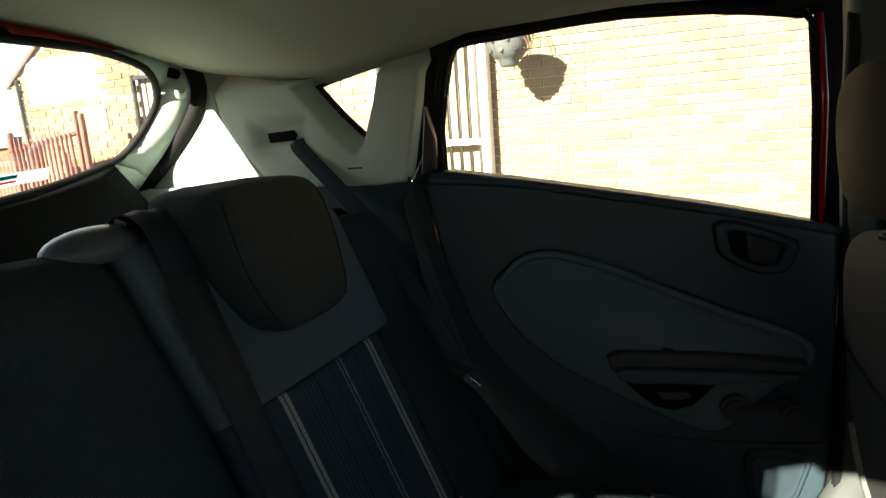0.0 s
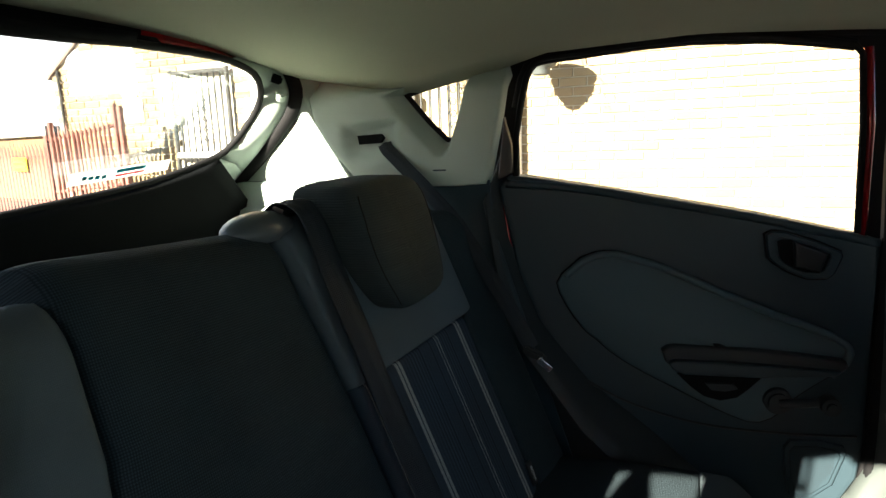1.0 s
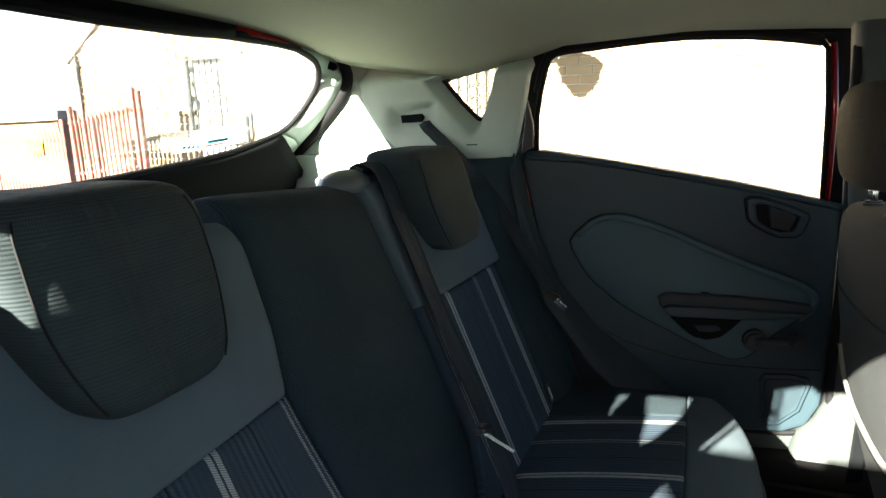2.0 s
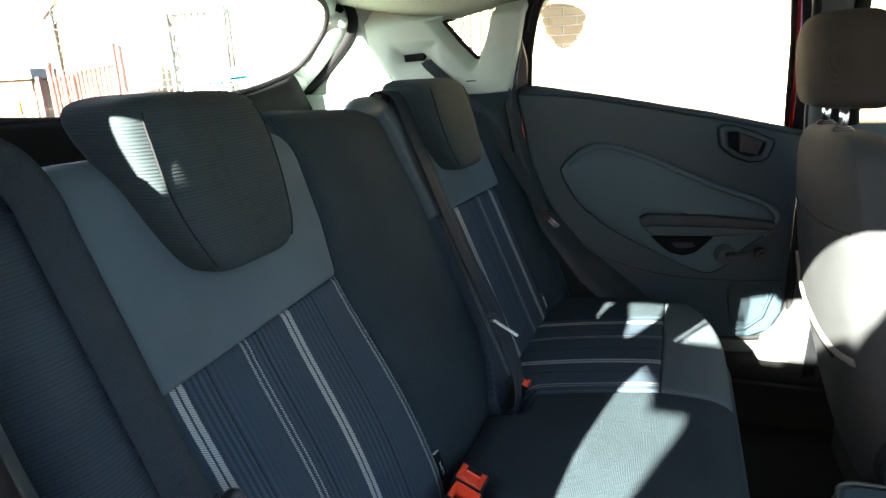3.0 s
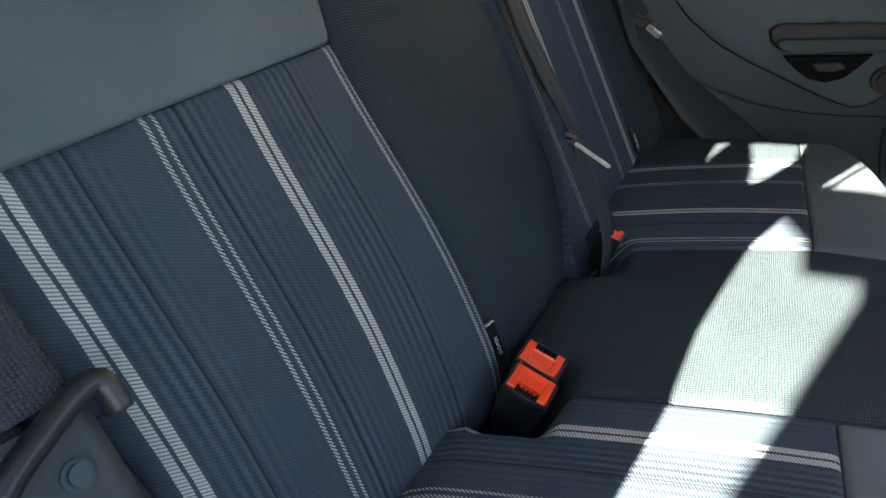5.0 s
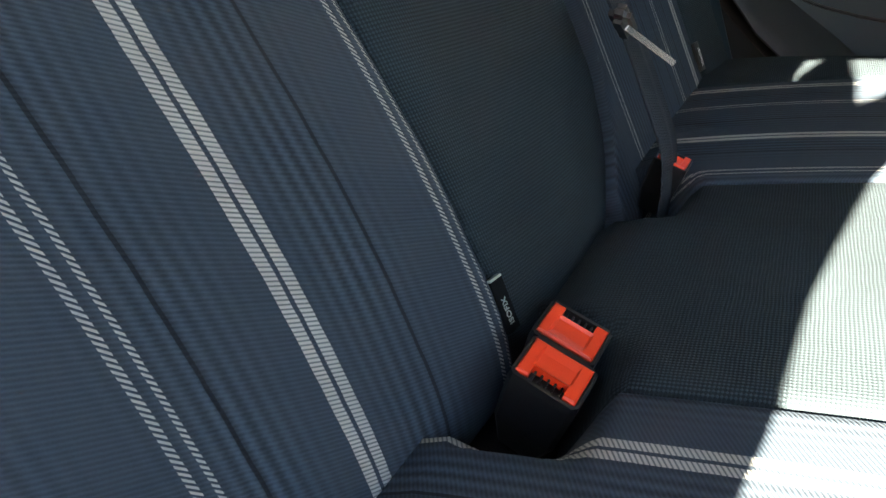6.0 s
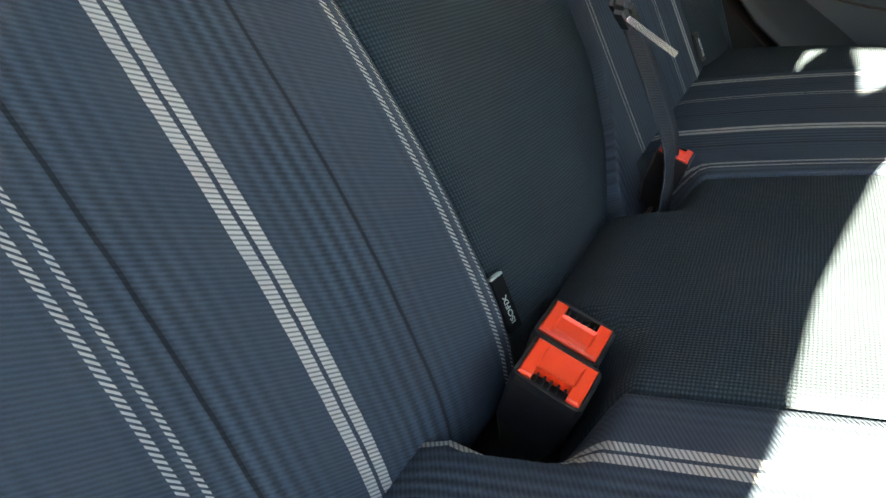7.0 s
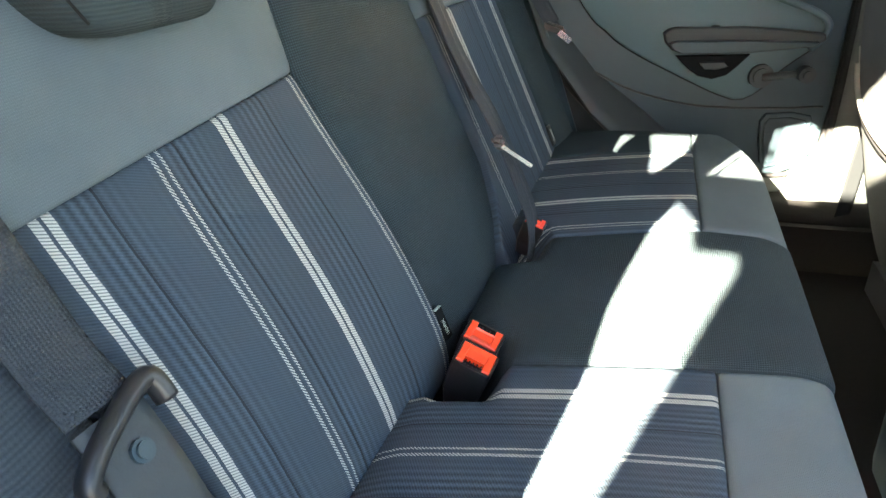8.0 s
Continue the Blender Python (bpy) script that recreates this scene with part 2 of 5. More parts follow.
def raw(name, verts, faces, material, parent=None, label="", smooth=True, uv=None):
    me = bpy.data.meshes.new(name)
    me.from_pydata([tuple(v) for v in verts], [], faces)
    if uv is not None:
        layer = me.uv_layers.new(name="UVMap")
        loops = np.empty(len(me.loops), np.int32)
        me.loops.foreach_get("vertex_index", loops)
        layer.data.foreach_set("uv", np.asarray(uv, np.float32)[loops].ravel())
    return link(name, me, material, parent, label, smooth)


def spread(length, roll0, roll1, n):
    """Parameters from 0 to 1, closer together where an edge rolls over."""
    inner = np.linspace(roll0, length - roll1, n)
    near = [roll0 * f for f in (0, 0.12, 0.3, 0.55, 0.8)] if roll0 > 0 else []
    far = [length - roll1 * f for f in (0.8, 0.55, 0.3, 0.12, 0)] if roll1 > 0 else []
    return np.array([*near, *inner, *far]) / length


def pad(name, fn, lu, lv, material, parent, rolls=((.012, .006),) * 4, thick=0.03, uv=None, label="", n=(24, 24), puff=0.0):
    """An upholstered piece over the surface fn(s, t); its edges roll in. rolls: (width, depth) at s=0, s=1, t=0, t=1."""
    (r0, d0), (r1, d1), (r2, d2), (r3, d3) = rolls
    ss, ts = spread(lu, r0, r1, n[0]), spread(lv, r2, r3, n[1])
    verts, back, uvs = [], [], []
    for t in ts:
        for s in ss:
            e = 1e-3
            a, b = max(s - e, 0), min(s + e, 1)
            c, d = max(t - e, 0), min(t + e, 1)
            p = Vector(fn(s, t))
            nrm = (Vector(fn(b, t)) - Vector(fn(a, t))).cross(Vector(fn(s, d)) - Vector(fn(s, c))).normalized()
            h = puff * 16 * s * (1 - s) * t * (1 - t)
            for far, r, dep in ((s * lu, r0, d0), ((1 - s) * lu, r1, d1), (t * lv, r2, d2), ((1 - t) * lv, r3, d3)):
                if r > 0 and far < r:
                    h -= dep * (1 - math.sqrt(max(0, 1 - (1 - far / r) ** 2)))
            verts.append(p + nrm * h)
            back.append(p - nrm * (thick + max(d0, d1, d2, d3)))
            uvs.append(uv(s, t) if uv else (s * lu, t * lv))
    nu, nv = len(ss), len(ts)
    k = nu * nv
    faces = [(j * nu + i, j * nu + i + 1, (j + 1) * nu + i + 1, (j + 1) * nu + i) for j in range(nv - 1) for i in range(nu - 1)]
    faces += [tuple(k + v for v in reversed(f)) for f in faces]
    rim = [i for i in range(nu)] + [j * nu + nu - 1 for j in range(1, nv)] + [k - 1 - i for i in range(1, nu)] + [(nv - 1 - j) * nu for j in range(1, nv - 1)]
    faces += [(rim[i - 1], k + rim[i - 1], k + rim[i], rim[i]) for i in range(len(rim))]
    return raw(name, verts + back, faces, material, parent, label, True, uvs + uvs)


def frames_along(pts, closed):
    pts = [Vector(p) for p in pts]
    out = []
    side = None
    for i, p in enumerate(pts):
        a = pts[i - 1] if i or closed else p
        b = pts[(i + 1) % len(pts)] if i + 1 < len(pts) or closed else p
        d = (b - a).normalized()
        if side is None:
            side = d.cross(Vector((0, 0, 1)))
            if side.length < 0.1:
                side = d.cross(Vector((1, 0, 0)))
        side = (side - d * side.dot(d)).normalized()
        out.append((p, side, d.cross(side)))
    return out


def tube(name, pts, r, material, parent=None, label="", n=8, closed=False, flat=1.0):
    verts, faces = [], []
    rows = frames_along(pts, closed)
    for p, a, b in rows:
        verts += [p + r * (math.cos(q) * a + flat * math.sin(q) * b) for q in (2 * math.pi * i / n for i in range(n))]
    m = len(rows)
    for j in range(m if closed else m - 1):
        k = (j + 1) % m
        faces += [(j * n + i, j * n + (i + 1) % n, k * n + (i + 1) % n, k * n + i) for i in range(n)]
    if not closed:
        faces += [tuple(range(n - 1, -1, -1)), tuple(range((m - 1) * n, m * n))]
    return raw(name, verts, faces, material, parent, label)


def smooth_line(pts, n):
    """A Catmull-Rom line through the points."""
    pts = [Vector(p) for p in pts]
    out = []
    for i in range(len(pts) - 1):
        p0, p1, p2, p3 = pts[max(i - 1, 0)], pts[i], pts[i + 1], pts[min(i + 2, len(pts) - 1)]
        for k in range(n):
            t = k / n
            out.append(0.5 * (2 * p1 + (p2 - p0) * t + (2 * p0 - 5 * p1 + 4 * p2 - p3) * t * t + (3 * p1 - p0 - 3 * p2 + p3) * t ** 3))
    return out + [pts[-1]]


def strap(name, pts, across, width, material, parent, label="", thick=0.0016, crease=0.0):
    """Webbing along a line: across gives the way over its width at each point, or one for all."""
    pts = [Vector(p) for p in pts]
    ways = [Vector(across).normalized()] * len(pts) if not isinstance(across, list) else [Vector(a).normalized() for a in across]
    verts, faces, uvs, far = [], [], [], 0.0
    n = 7
    for i, p in enumerate(pts):
        d = (pts[min(i + 1, len(pts) - 1)] - pts[max(i - 1, 0)]).normalized()
        w = (ways[i] - d * ways[i].dot(d)).normalized()
        up = d.cross(w)
        far += (p - pts[i - 1]).length if i else 0
        for side in (1, -1):
            for k in range(n):
                f = k / (n - 1) - 0.5
                verts.append(p + w * width * f + up * (side * thick / 2 + crease * math.cos(3 * math.pi * f)))
                uvs.append((f * width, far))
    m = 2 * n
    for i in range(len(pts) - 1):
        a, b = i * m, (i + 1) * m
        for k in range(n - 1):
            faces += [(a + k, a + k + 1, b + k + 1, b + k), (a + n + k + 1, a + n + k, b + n + k, b + n + k + 1)]
        faces += [(a + n, a, b, b + n), (a + n - 1, a + m - 1, b + m - 1, b + n - 1)]
    return raw(name, verts, faces, material, parent, label, True, uvs)


def loft(name, lines, material, parent=None, label="", thick=0.0, closed=False):
    """A skin through lines of equal length; thick: given depth by a modifier."""
    n = len(lines[0])
    verts = [v for line in lines for v in line]
    faces = []
    for j in range(len(lines) - 1):
        for i in range(n if closed else n - 1):
            k = (i + 1) % n
            faces.append((j * n + i, j * n + k, (j + 1) * n + k, (j + 1) * n + i))
    ob = raw(name, verts, faces, material, parent, label)
    if thick:
        mod = ob.modifiers.new("depth", "SOLIDIFY")
        mod.thickness, mod.offset = thick, 0.0
    return ob


def plate(name, outline, to3d, d0, d1, material, parent=None, label="", bevel=0.0, smooth=False):
    """A flat piece with an outline in (x, z), between the depths d0 and d1 of to3d(x, z, depth)."""
    bm = bmesh.new()
    a = [bm.verts.new(to3d(x, z, d0)) for x, z in outline]
    b = [bm.verts.new(to3d(x, z, d1)) for x, z in outline]
    n = len(outline)
    front = bm.faces.new(b)
    bm.faces.new(list(reversed(a)))
    for i in range(n):
        bm.faces.new((a[i], a[(i + 1) % n], b[(i + 1) % n], b[i]))
    bm.normal_update()
    if bevel:
        bmesh.ops.bevel(bm, geom=list(front.edges), offset=bevel, segments=3, profile=0.6, affect="EDGES", clamp_overlap=True)
    bm.normal_update()
    bmesh.ops.triangulate(bm, faces=[f for f in bm.faces if len(f.verts) > 4])
    return part(name, bm, material, parent, label, smooth)


def box(name, size, m, material, parent=None, label="", bevel=0.0, seg=2, taper=1.0):
    bm = bmesh.new()
    bmesh.ops.create_cube(bm, size=1.0)
    for v in bm.verts:
        f = taper if v.co.z > 0 else 1.0
        v.co = Vector((v.co.x * size[0] * f, v.co.y * size[1] * f, v.co.z * size[2]))
    if bevel:
        bmesh.ops.bevel(bm, geom=list(bm.edges), offset=bevel, segments=seg, affect="EDGES", clamp_overlap=True)
    bm.transform(m if isinstance(m, Matrix) else Matrix.Translation(m))
    return part(name, bm, material, parent, label)


def disc(name, r, depth, m, material, parent=None, label="", bevel=0.0, n=28, r2=None):
    bm = bmesh.new()
    bmesh.ops.create_cone(bm, cap_ends=True, segments=n, radius1=r, radius2=r if r2 is None else r2, depth=depth)
    if bevel:
        bmesh.ops.bevel(bm, geom=[e for e in bm.edges if len(e.link_faces) == 2 and any(len(f.verts) > 4 for f in e.link_faces)], offset=bevel, segments=2, affect="EDGES")
    bm.transform(m)
    ob = part(name, bm, material, parent, label)
    return ob


def lerp(a, b, t):
    return a + (b - a) * t


def table(x, rows):
    """Straight-line reading of y at x from rows of (x, y)."""
    return float(np.interp(x, [r[0] for r in rows], [r[1] for r in rows]))


# ---- the car's shell ----
def roof_edge(x):
    return table(x, [(-0.36, 1.235), (-0.24, 1.212), (-0.05, 1.178), (0.08, 1.205), (0.17, 1.232), (0.40, 1.246), (0.60, 1.238), (0.90, 1.22), (1.3, 1.17)])


def roof_z(x, y):
    crown = table(x, [(-0.36, 1.255), (-0.2, 1.285), (0.1, 1.305), (0.6, 1.315), (0.9, 1.30), (1.3, 1.24)])
    return lerp(crown, roof_edge(x) + (0.022 if y < 0 else 0.0) * min(1, abs(y) / 0.6), min(1, abs(y) / 0.60) ** 3.2)


def roof_point(s, t):
    x = lerp(1.30, -0.33, s)
    f = lerp(-1.0, 1.0, t)
    return x, f * (max(0.605, door_y(x) - 0.012) if f > 0 else 0.61), roof_z(x, 0.60 * f)


def headliner():
    ob = pad("ceiling", roof_point,
             1.63, 1.22, LINER, None, rolls=((0, 0),) * 4, thick=0.02, n=(40, 34))
    tagged(ob, "pale grey felt headliner curving down to the windows", "ceiling", kind="structure")
    clip = thing("ceiling_clip", "small grey oval clip on the headliner", "clip", at=(-0.32, 0.31, 1.28))
    bm = bmesh.new()
    bmesh.ops.create_uvsphere(bm, u_segments=20, v_segments=10, radius=1.0)
    bm.transform(Matrix.Translation((-0.32, 0.31, roof_z(-0.32, 0.31) - 0.001)) @ Matrix.Diagonal((0.010, 0.020, 0.005, 1)))
    part("cap", bm, CARDIN, clip, smooth=True)
    skin = pad("car_roof", lambda s, t: (lerp(-0.36, 1.35, s), lerp(-0.63, 0.74, t), roof_z(lerp(-0.36, 1.35, s), lerp(-0.60, 0.60, t)) + 0.055),
               1.7, 1.26, RED, None, rolls=((.03, .02),) * 4, thick=0.004, n=(24, 20))
    tagged(skin, "glossy red painted steel car roof", "roof", kind="structure")


def door_y(x):
    return 0.63 + 0.1455 * (x - 0.1)


def on_door(x, z, d):
    """A point on the door's inner face, d metres into the car."""
    return Vector((x + 0.14 * d, door_y(x) - d, z))


CARD_EDGE = [(0.087, 1.018), (0.119, 0.866), (0.150, 0.79), (0.194, 0.709), (0.240, 0.65), (0.296, 0.594), (0.37, 0.525), (0.43, 0.478), (0.47, 0.466),
             (0.60, 0.470), (0.640, 0.487), (0.662, 0.53), (0.668, 0.60), (0.668, 0.926), (0.639, 0.936), (0.50, 0.968), (0.361, 0.995), (0.22, 1.021), (0.13, 1.036), (0.10, 1.036)]
PANEL = [(x, z - 0.015) for x, z in ((0.184, 0.869), (0.193, 0.885), (0.205, 0.896), (0.222, 0.912), (0.243, 0.921), (0.262, 0.924), (0.283, 0.923), (0.315, 0.914), (0.348, 0.903), (0.393, 0.884), (0.438, 0.863), (0.479, 0.846),
         (0.519, 0.828), (0.555, 0.815), (0.589, 0.802), (0.613, 0.791), (0.629, 0.780), (0.636, 0.769), (0.635, 0.757), (0.628, 0.742), (0.612, 0.726), (0.585, 0.705), (0.561, 0.684), (0.545, 0.662),
         (0.528, 0.646), (0.511, 0.638), (0.493, 0.637), (0.468, 0.646), (0.445, 0.656), (0.405, 0.676), (0.370, 0.694), (0.332, 0.713), (0.294, 0.735), (0.270, 0.752), (0.251, 0.770), (0.237, 0.780), (0.226, 0.792), (0.211, 0.812), (0.199, 0.832), (0.189, 0.851))]
WINDOW = [(0.636, 0.938), (0.632, 1.10), (0.624, 1.205), (0.612, 1.220), (0.58, 1.226), (0.548, 1.231), (0.50, 1.237), (0.447, 1.240), (0.39, 1.242), (0.327, 1.240), (0.27, 1.236), (0.219, 1.231), (0.175, 1.228),
          (0.154, 1.224), (0.143, 1.214), (0.134, 1.195), (0.124, 1.150), (0.117, 1.10), (0.116, 1.034)]


def scaled(loop, f, c=None):
    cx, cz = c or (sum(p[0] for p in loop) / len(loop), sum(p[1] for p in loop) / len(loop))
    return [(cx + (x - cx) * f, cz + (z - cz) * f) for x, z in loop]


def rear_door():
    door = thing("car_door", "closed rear car door with dark slate trim and window winder", "car door", at=(0.38, 0.69, 0.43))
    plate("door_card", CARD_EDGE, on_door, -0.05, 0.0, CARD, door, "dark slate moulded door trim", bevel=0.010)
    # rolled top of the trim under the glass
    sill = [on_door(x, z, 0.0) for x, z in ((0.10, 1.024), (0.22, 1.014), (0.361, 0.988), (0.50, 0.961), (0.662, 0.924))]
    tube("sill_roll", smooth_line(sill, 6), 0.007, CARD, door, n=10)
    # shaped inner panel; a black tube stands in for the dark groove round it
    plate("inner_panel", PANEL, on_door, 0.0, 0.006, CARDIN, door, "slate blue moulded inner panel", bevel=0.005)
    rim = [on_door(x, z, 0.004) for x, z in PANEL]
    tube("panel_bead", [p + Vector((0, 0.003, 0)) for p in rim], 0.0022, RUBBER, door, closed=True, n=8)
    top = [on_door(x, z, 0.013) for x, z in scaled(PANEL, 0.975)][1:21]
    tube("panel_ridge", smooth_line(top, 3), 0.0062, CARDIN, door, n=10)
    swell = [(lambda f: [on_door(x, z, 0.006 + 0.020 * (1 - f) ** 0.6 * (1 if z < 0.785 else max(0.25, 1 - (z - 0.785) * 8))) for x, z in scaled(PANEL, 0.96 * f + 0.02, (0.44, 0.760))])(f) for f in (1.0, 0.9, 0.75, 0.55, 0.3, 0.02)]
    loft("panel_swell", swell, CARDIN, door, closed=True)
    def on_arm(x, z, d):
        return on_door(x, z - 0.015, d)
    # armrest with its dark pull
    arm = [(0.352, 0.765), (0.36, 0.772), (0.372, 0.775), (0.488, 0.773), (0.56, 0.766), (0.622, 0.757), (0.624, 0.748), (0.608, 0.735), (0.50, 0.729), (0.39, 0.729), (0.370, 0.735), (0.357, 0.748)]
    plate("armrest_pull", arm, on_arm, 0.012, 0.034, CONSOLE, door, "dark armrest pull", bevel=0.006)
    lip = [(0.362, 0.748), (0.372, 0.753), (0.50, 0.751), (0.61, 0.746), (0.604, 0.738), (0.50, 0.730), (0.385, 0.730), (0.368, 0.738)]
    plate("armrest_front", lip, on_arm, 0.030, 0.046, CARD, door, bevel=0.007)
    pocket = [(0.378, 0.724), (0.505, 0.724), (0.488, 0.705), (0.47, 0.688), (0.445, 0.681), (0.42, 0.687), (0.40, 0.702)]
    # a raised plate: the hollow is only its black colour
    plate("pocket", pocket, on_arm, 0.020, 0.0275, MATTE, door, "black plate standing in for the hollow below the armrest", bevel=0.003)
    plate("pocket_clip", [(0.42, 0.712), (0.462, 0.713), (0.47, 0.704), (0.452, 0.699), (0.43, 0.700)], on_arm, 0.026, 0.031, CONSOLE, door, bevel=0.002)
    # inner handle in its bezel
    bez = [(0.503, 0.938), (0.512, 0.943), (0.53, 0.942), (0.575, 0.927), (0.610, 0.911), (0.612, 0.903), (0.602, 0.876), (0.592, 0.868), (0.565, 0.868), (0.54, 0.878), (0.518, 0.892), (0.509, 0.902)]
    plate("handle_bezel", bez, on_door, 0.0, 0.009, CARD, door, bevel=0.005)
    tube("bezel_groove", [on_door(x, z, 0.001) for x, z in scaled(bez, 1.02)], 0.0020, RUBBER, door, closed=True)
    tube("cup_rim", [on_door(x, z, 0.009) for x, z in scaled(bez, 0.74)], 0.0014, CARD, door, closed=True)
    plate("handle_cup", scaled(bez, 0.70), on_door, 0.007, 0.0100, MATTE, door, bevel=0.002)
    plate("door_handle", [(0.540, 0.930), (0.590, 0.911), (0.580, 0.879), (0.545, 0.889)], on_door, 0.009, 0.019, BLACK, door, "black inner door handle", bevel=0.005)
    # window winder
    turn = pose(0, 0, 0, 90, 0, 8)
    disc("winder_hub", 0.021, 0.030, Matrix.Translation(on_arm(0.531, 0.684, 0.016)) @ turn, CONSOLE, door, bevel=0.006)
    tube("winder_arm", [on_arm(0.531, 0.684, 0.030), on_arm(0.56, 0.688, 0.036), on_arm(0.596, 0.692, 0.036)], 0.011, CONSOLE, door, flat=0.6)
    disc("winder_knob", 0.014, 0.034, Matrix.Translation(on_arm(0.597, 0.692, 0.046)) @ turn, CONSOLE, door, bevel=0.006)
    # loudspeaker grille at the lower front corner
    sp = [(0.556, 0.575), (0.563, 0.586), (0.60, 0.588), (0.628, 0.582), (0.632, 0.573), (0.618, 0.525), (0.590, 0.500), (0.575, 0.497), (0.566, 0.505), (0.559, 0.54)]
    plate("speaker_surround", scaled(sp, 1.22), on_door, 0.0, 0.007, CARD, door, bevel=0.004)
    plate("speaker_grille", sp, on_door, 0.006, 0.010, CARD, door, "slate perforated loudspeaker grille", bevel=0.003)
    holes = bmesh.new()
    for i in range(26):
        for j in range(26):
            x, z = 0.556 + i * 0.0031, 0.497 + j * 0.0036
            if z > 0.50 + abs(x - 0.585) * 0.35 and x < 0.556 + 0.072 * (z - 0.46) / 0.12 + 0.012 and x < 0.624:
                p = on_door(x, z, 0.0104)
                bmesh.ops.create_circle(holes, cap_ends=True, segments=6, radius=0.0010, matrix=Matrix.Translation(p) @ turn)
    part("perforation", holes, BLACK, door)
    tube("lower_groove", smooth_line([on_door(x, z, 0.001) for x, z in ((0.20, 0.70), (0.30, 0.645), (0.42, 0.612), (0.55, 0.604), (0.655, 0.606))], 6), 0.0022, BLACK, door)
    # glass, sash and seals
    plate("window_pane", WINDOW, on_door, -0.034, -0.030, GLASS, door, "clear side window glass").visible_shadow = False
    outer = [on_door(x, z, -0.012) for x, z in WINDOW]
    tube("window_seal", outer, 0.005, RUBBER, door, n=8)
    frame_line = [on_door(x, z, -0.030) for x, z in scaled(WINDOW, 1.028)]
    tube("window_frame", frame_line[3:17], 0.010, RUBBER, door, n=8)
    plate("rear_frame", [(0.06, 0.99), (0.119, 0.99), (0.118, 1.10), (0.126, 1.15), (0.137, 1.198), (0.15, 1.226), (0.13, 1.25), (0.08, 1.22)], on_door, -0.052, -0.046, RUBBER, door, "black rear window frame")
    plate("front_frame", [(0.650, 0.92), (0.72, 0.90), (0.72, 1.27), (0.60, 1.27), (0.61, 1.236), (0.632, 1.225), (0.645, 1.20)], on_door, -0.060, -0.052, RUBBER, door, "black front window frame")
    tube("top_seal", [on_door(x, roof_edge(x) + 0.010, -0.034) for x in np.linspace(0.13, 0.72, 14)], 0.013, RUBBER, door)
    red_line = [on_door(0.645, 0.93, -0.02), on_door(0.644, 1.10, -0.02), on_door(0.634, 1.215, -0.02)]
    tube("red_sash", red_line, 0.012, RED, door, "red painted window frame", flat=0.6)
    rear_red = [on_door(x, z, -0.014) for x, z in ((0.092, 1.02), (0.102, 0.93), (0.116, 0.85), (0.148, 0.77), (0.20, 0.685), (0.27, 0.605), (0.36, 0.52))]
    tube("red_door_edge", smooth_line(rear_red, 4), 0.006, RED, door, "red painted door edge")
    tube("rear_seal", smooth_line([p + Vector((-0.022, 0.0, -0.016)) for p in rear_red], 4), 0.011, RUBBER, door)
    tri = [(0.087, 1.03), (0.112, 1.042), (0.110, 1.09), (0.099, 1.135)]
    plate("corner_trim", tri, on_door, -0.02, 0.004, BLACK, door, "black corner trim behind the glass", bevel=0.003)
    plate("door_skin", [(0.48, 0.30), (0.70, 0.30), (0.70, 0.88), (0.36, 0.92), (0.16, 0.95), (0.20, 0.85), (0.30, 0.70), (0.44, 0.53)], on_door, -0.16, -0.15, RED, door, "glossy red outer door panel")


headliner()
rear_door()


# ---- pillars, tailgate, floor ----
QUARTER = [(x - 0.026, z + 0.009) for x, z in ((-0.047, 1.170), (0.010, 1.187), (0.060, 1.199), (0.072, 1.199), (0.074, 1.190), (0.062, 1.145), (0.046, 1.100), (0.037, 1.089), (0.028, 1.090), (-0.005, 1.122))]
# right window and trim: outlines widened to let the sun patches through
QUARTER_RIGHT = [(-0.128, 1.196), (-0.03, 1.216), (0.03, 1.222), (0.058, 1.212), (0.066, 1.150), (0.058, 1.085), (0.040, 1.070), (-0.085, 1.068)]
PILLAR_RIGHT = [(-0.215, 1.232), (-0.060, 1.226), (0.055, 1.232), (0.100, 1.226), (0.112, 1.20), (0.098, 1.11), (0.045, 1.035), (0.010, 1.022), (-0.02, 1.022), (-0.140, 1.025)]
PILLAR = [(-0.262, 1.222), (-0.160, 1.196), (-0.060, 1.192), (0.055, 1.215), (0.098, 1.228), (0.114, 1.20), (0.104, 1.14), (0.080, 1.028), (0.030, 1.024), (-0.02, 1.024), (-0.165, 1.028), (-0.190, 1.054), (-0.216, 1.080), (-0.240, 1.110), (-0.258, 1.141), (-0.266, 1.18)]
SEAL = [(-0.375, 1.268), (-0.340, 1.258), (-0.305, 1.236), (-0.288, 1.200), (-0.296, 1.166), (-0.325, 1.130), (-0.368, 1.088), (-0.410, 1.053), (-0.449, 1.020), (-0.490, 0.980)]
GLASS_EDGE = [(x - 0.035, y, z + 0.018) for x, y, z in ((-0.254, 0.0, 1.219), (-0.254, 0.152, 1.221), (-0.252, 0.218, 1.224), (-0.252, 0.297, 1.224), (-0.253, 0.37, 1.223), (-0.255, 0.433, 1.219), (-0.267, 0.510, 1.204), (-0.287, 0.550, 1.177),
              (-0.312, 0.563, 1.144), (-0.348, 0.547, 1.095), (-0.371, 0.517, 1.066), (-0.391, 0.417, 1.039), (-0.399, 0.325, 1.026), (-0.401, 0.243, 1.019), (-0.404, 0.10, 1.008), (-0.405, 0.0, 1.004))]


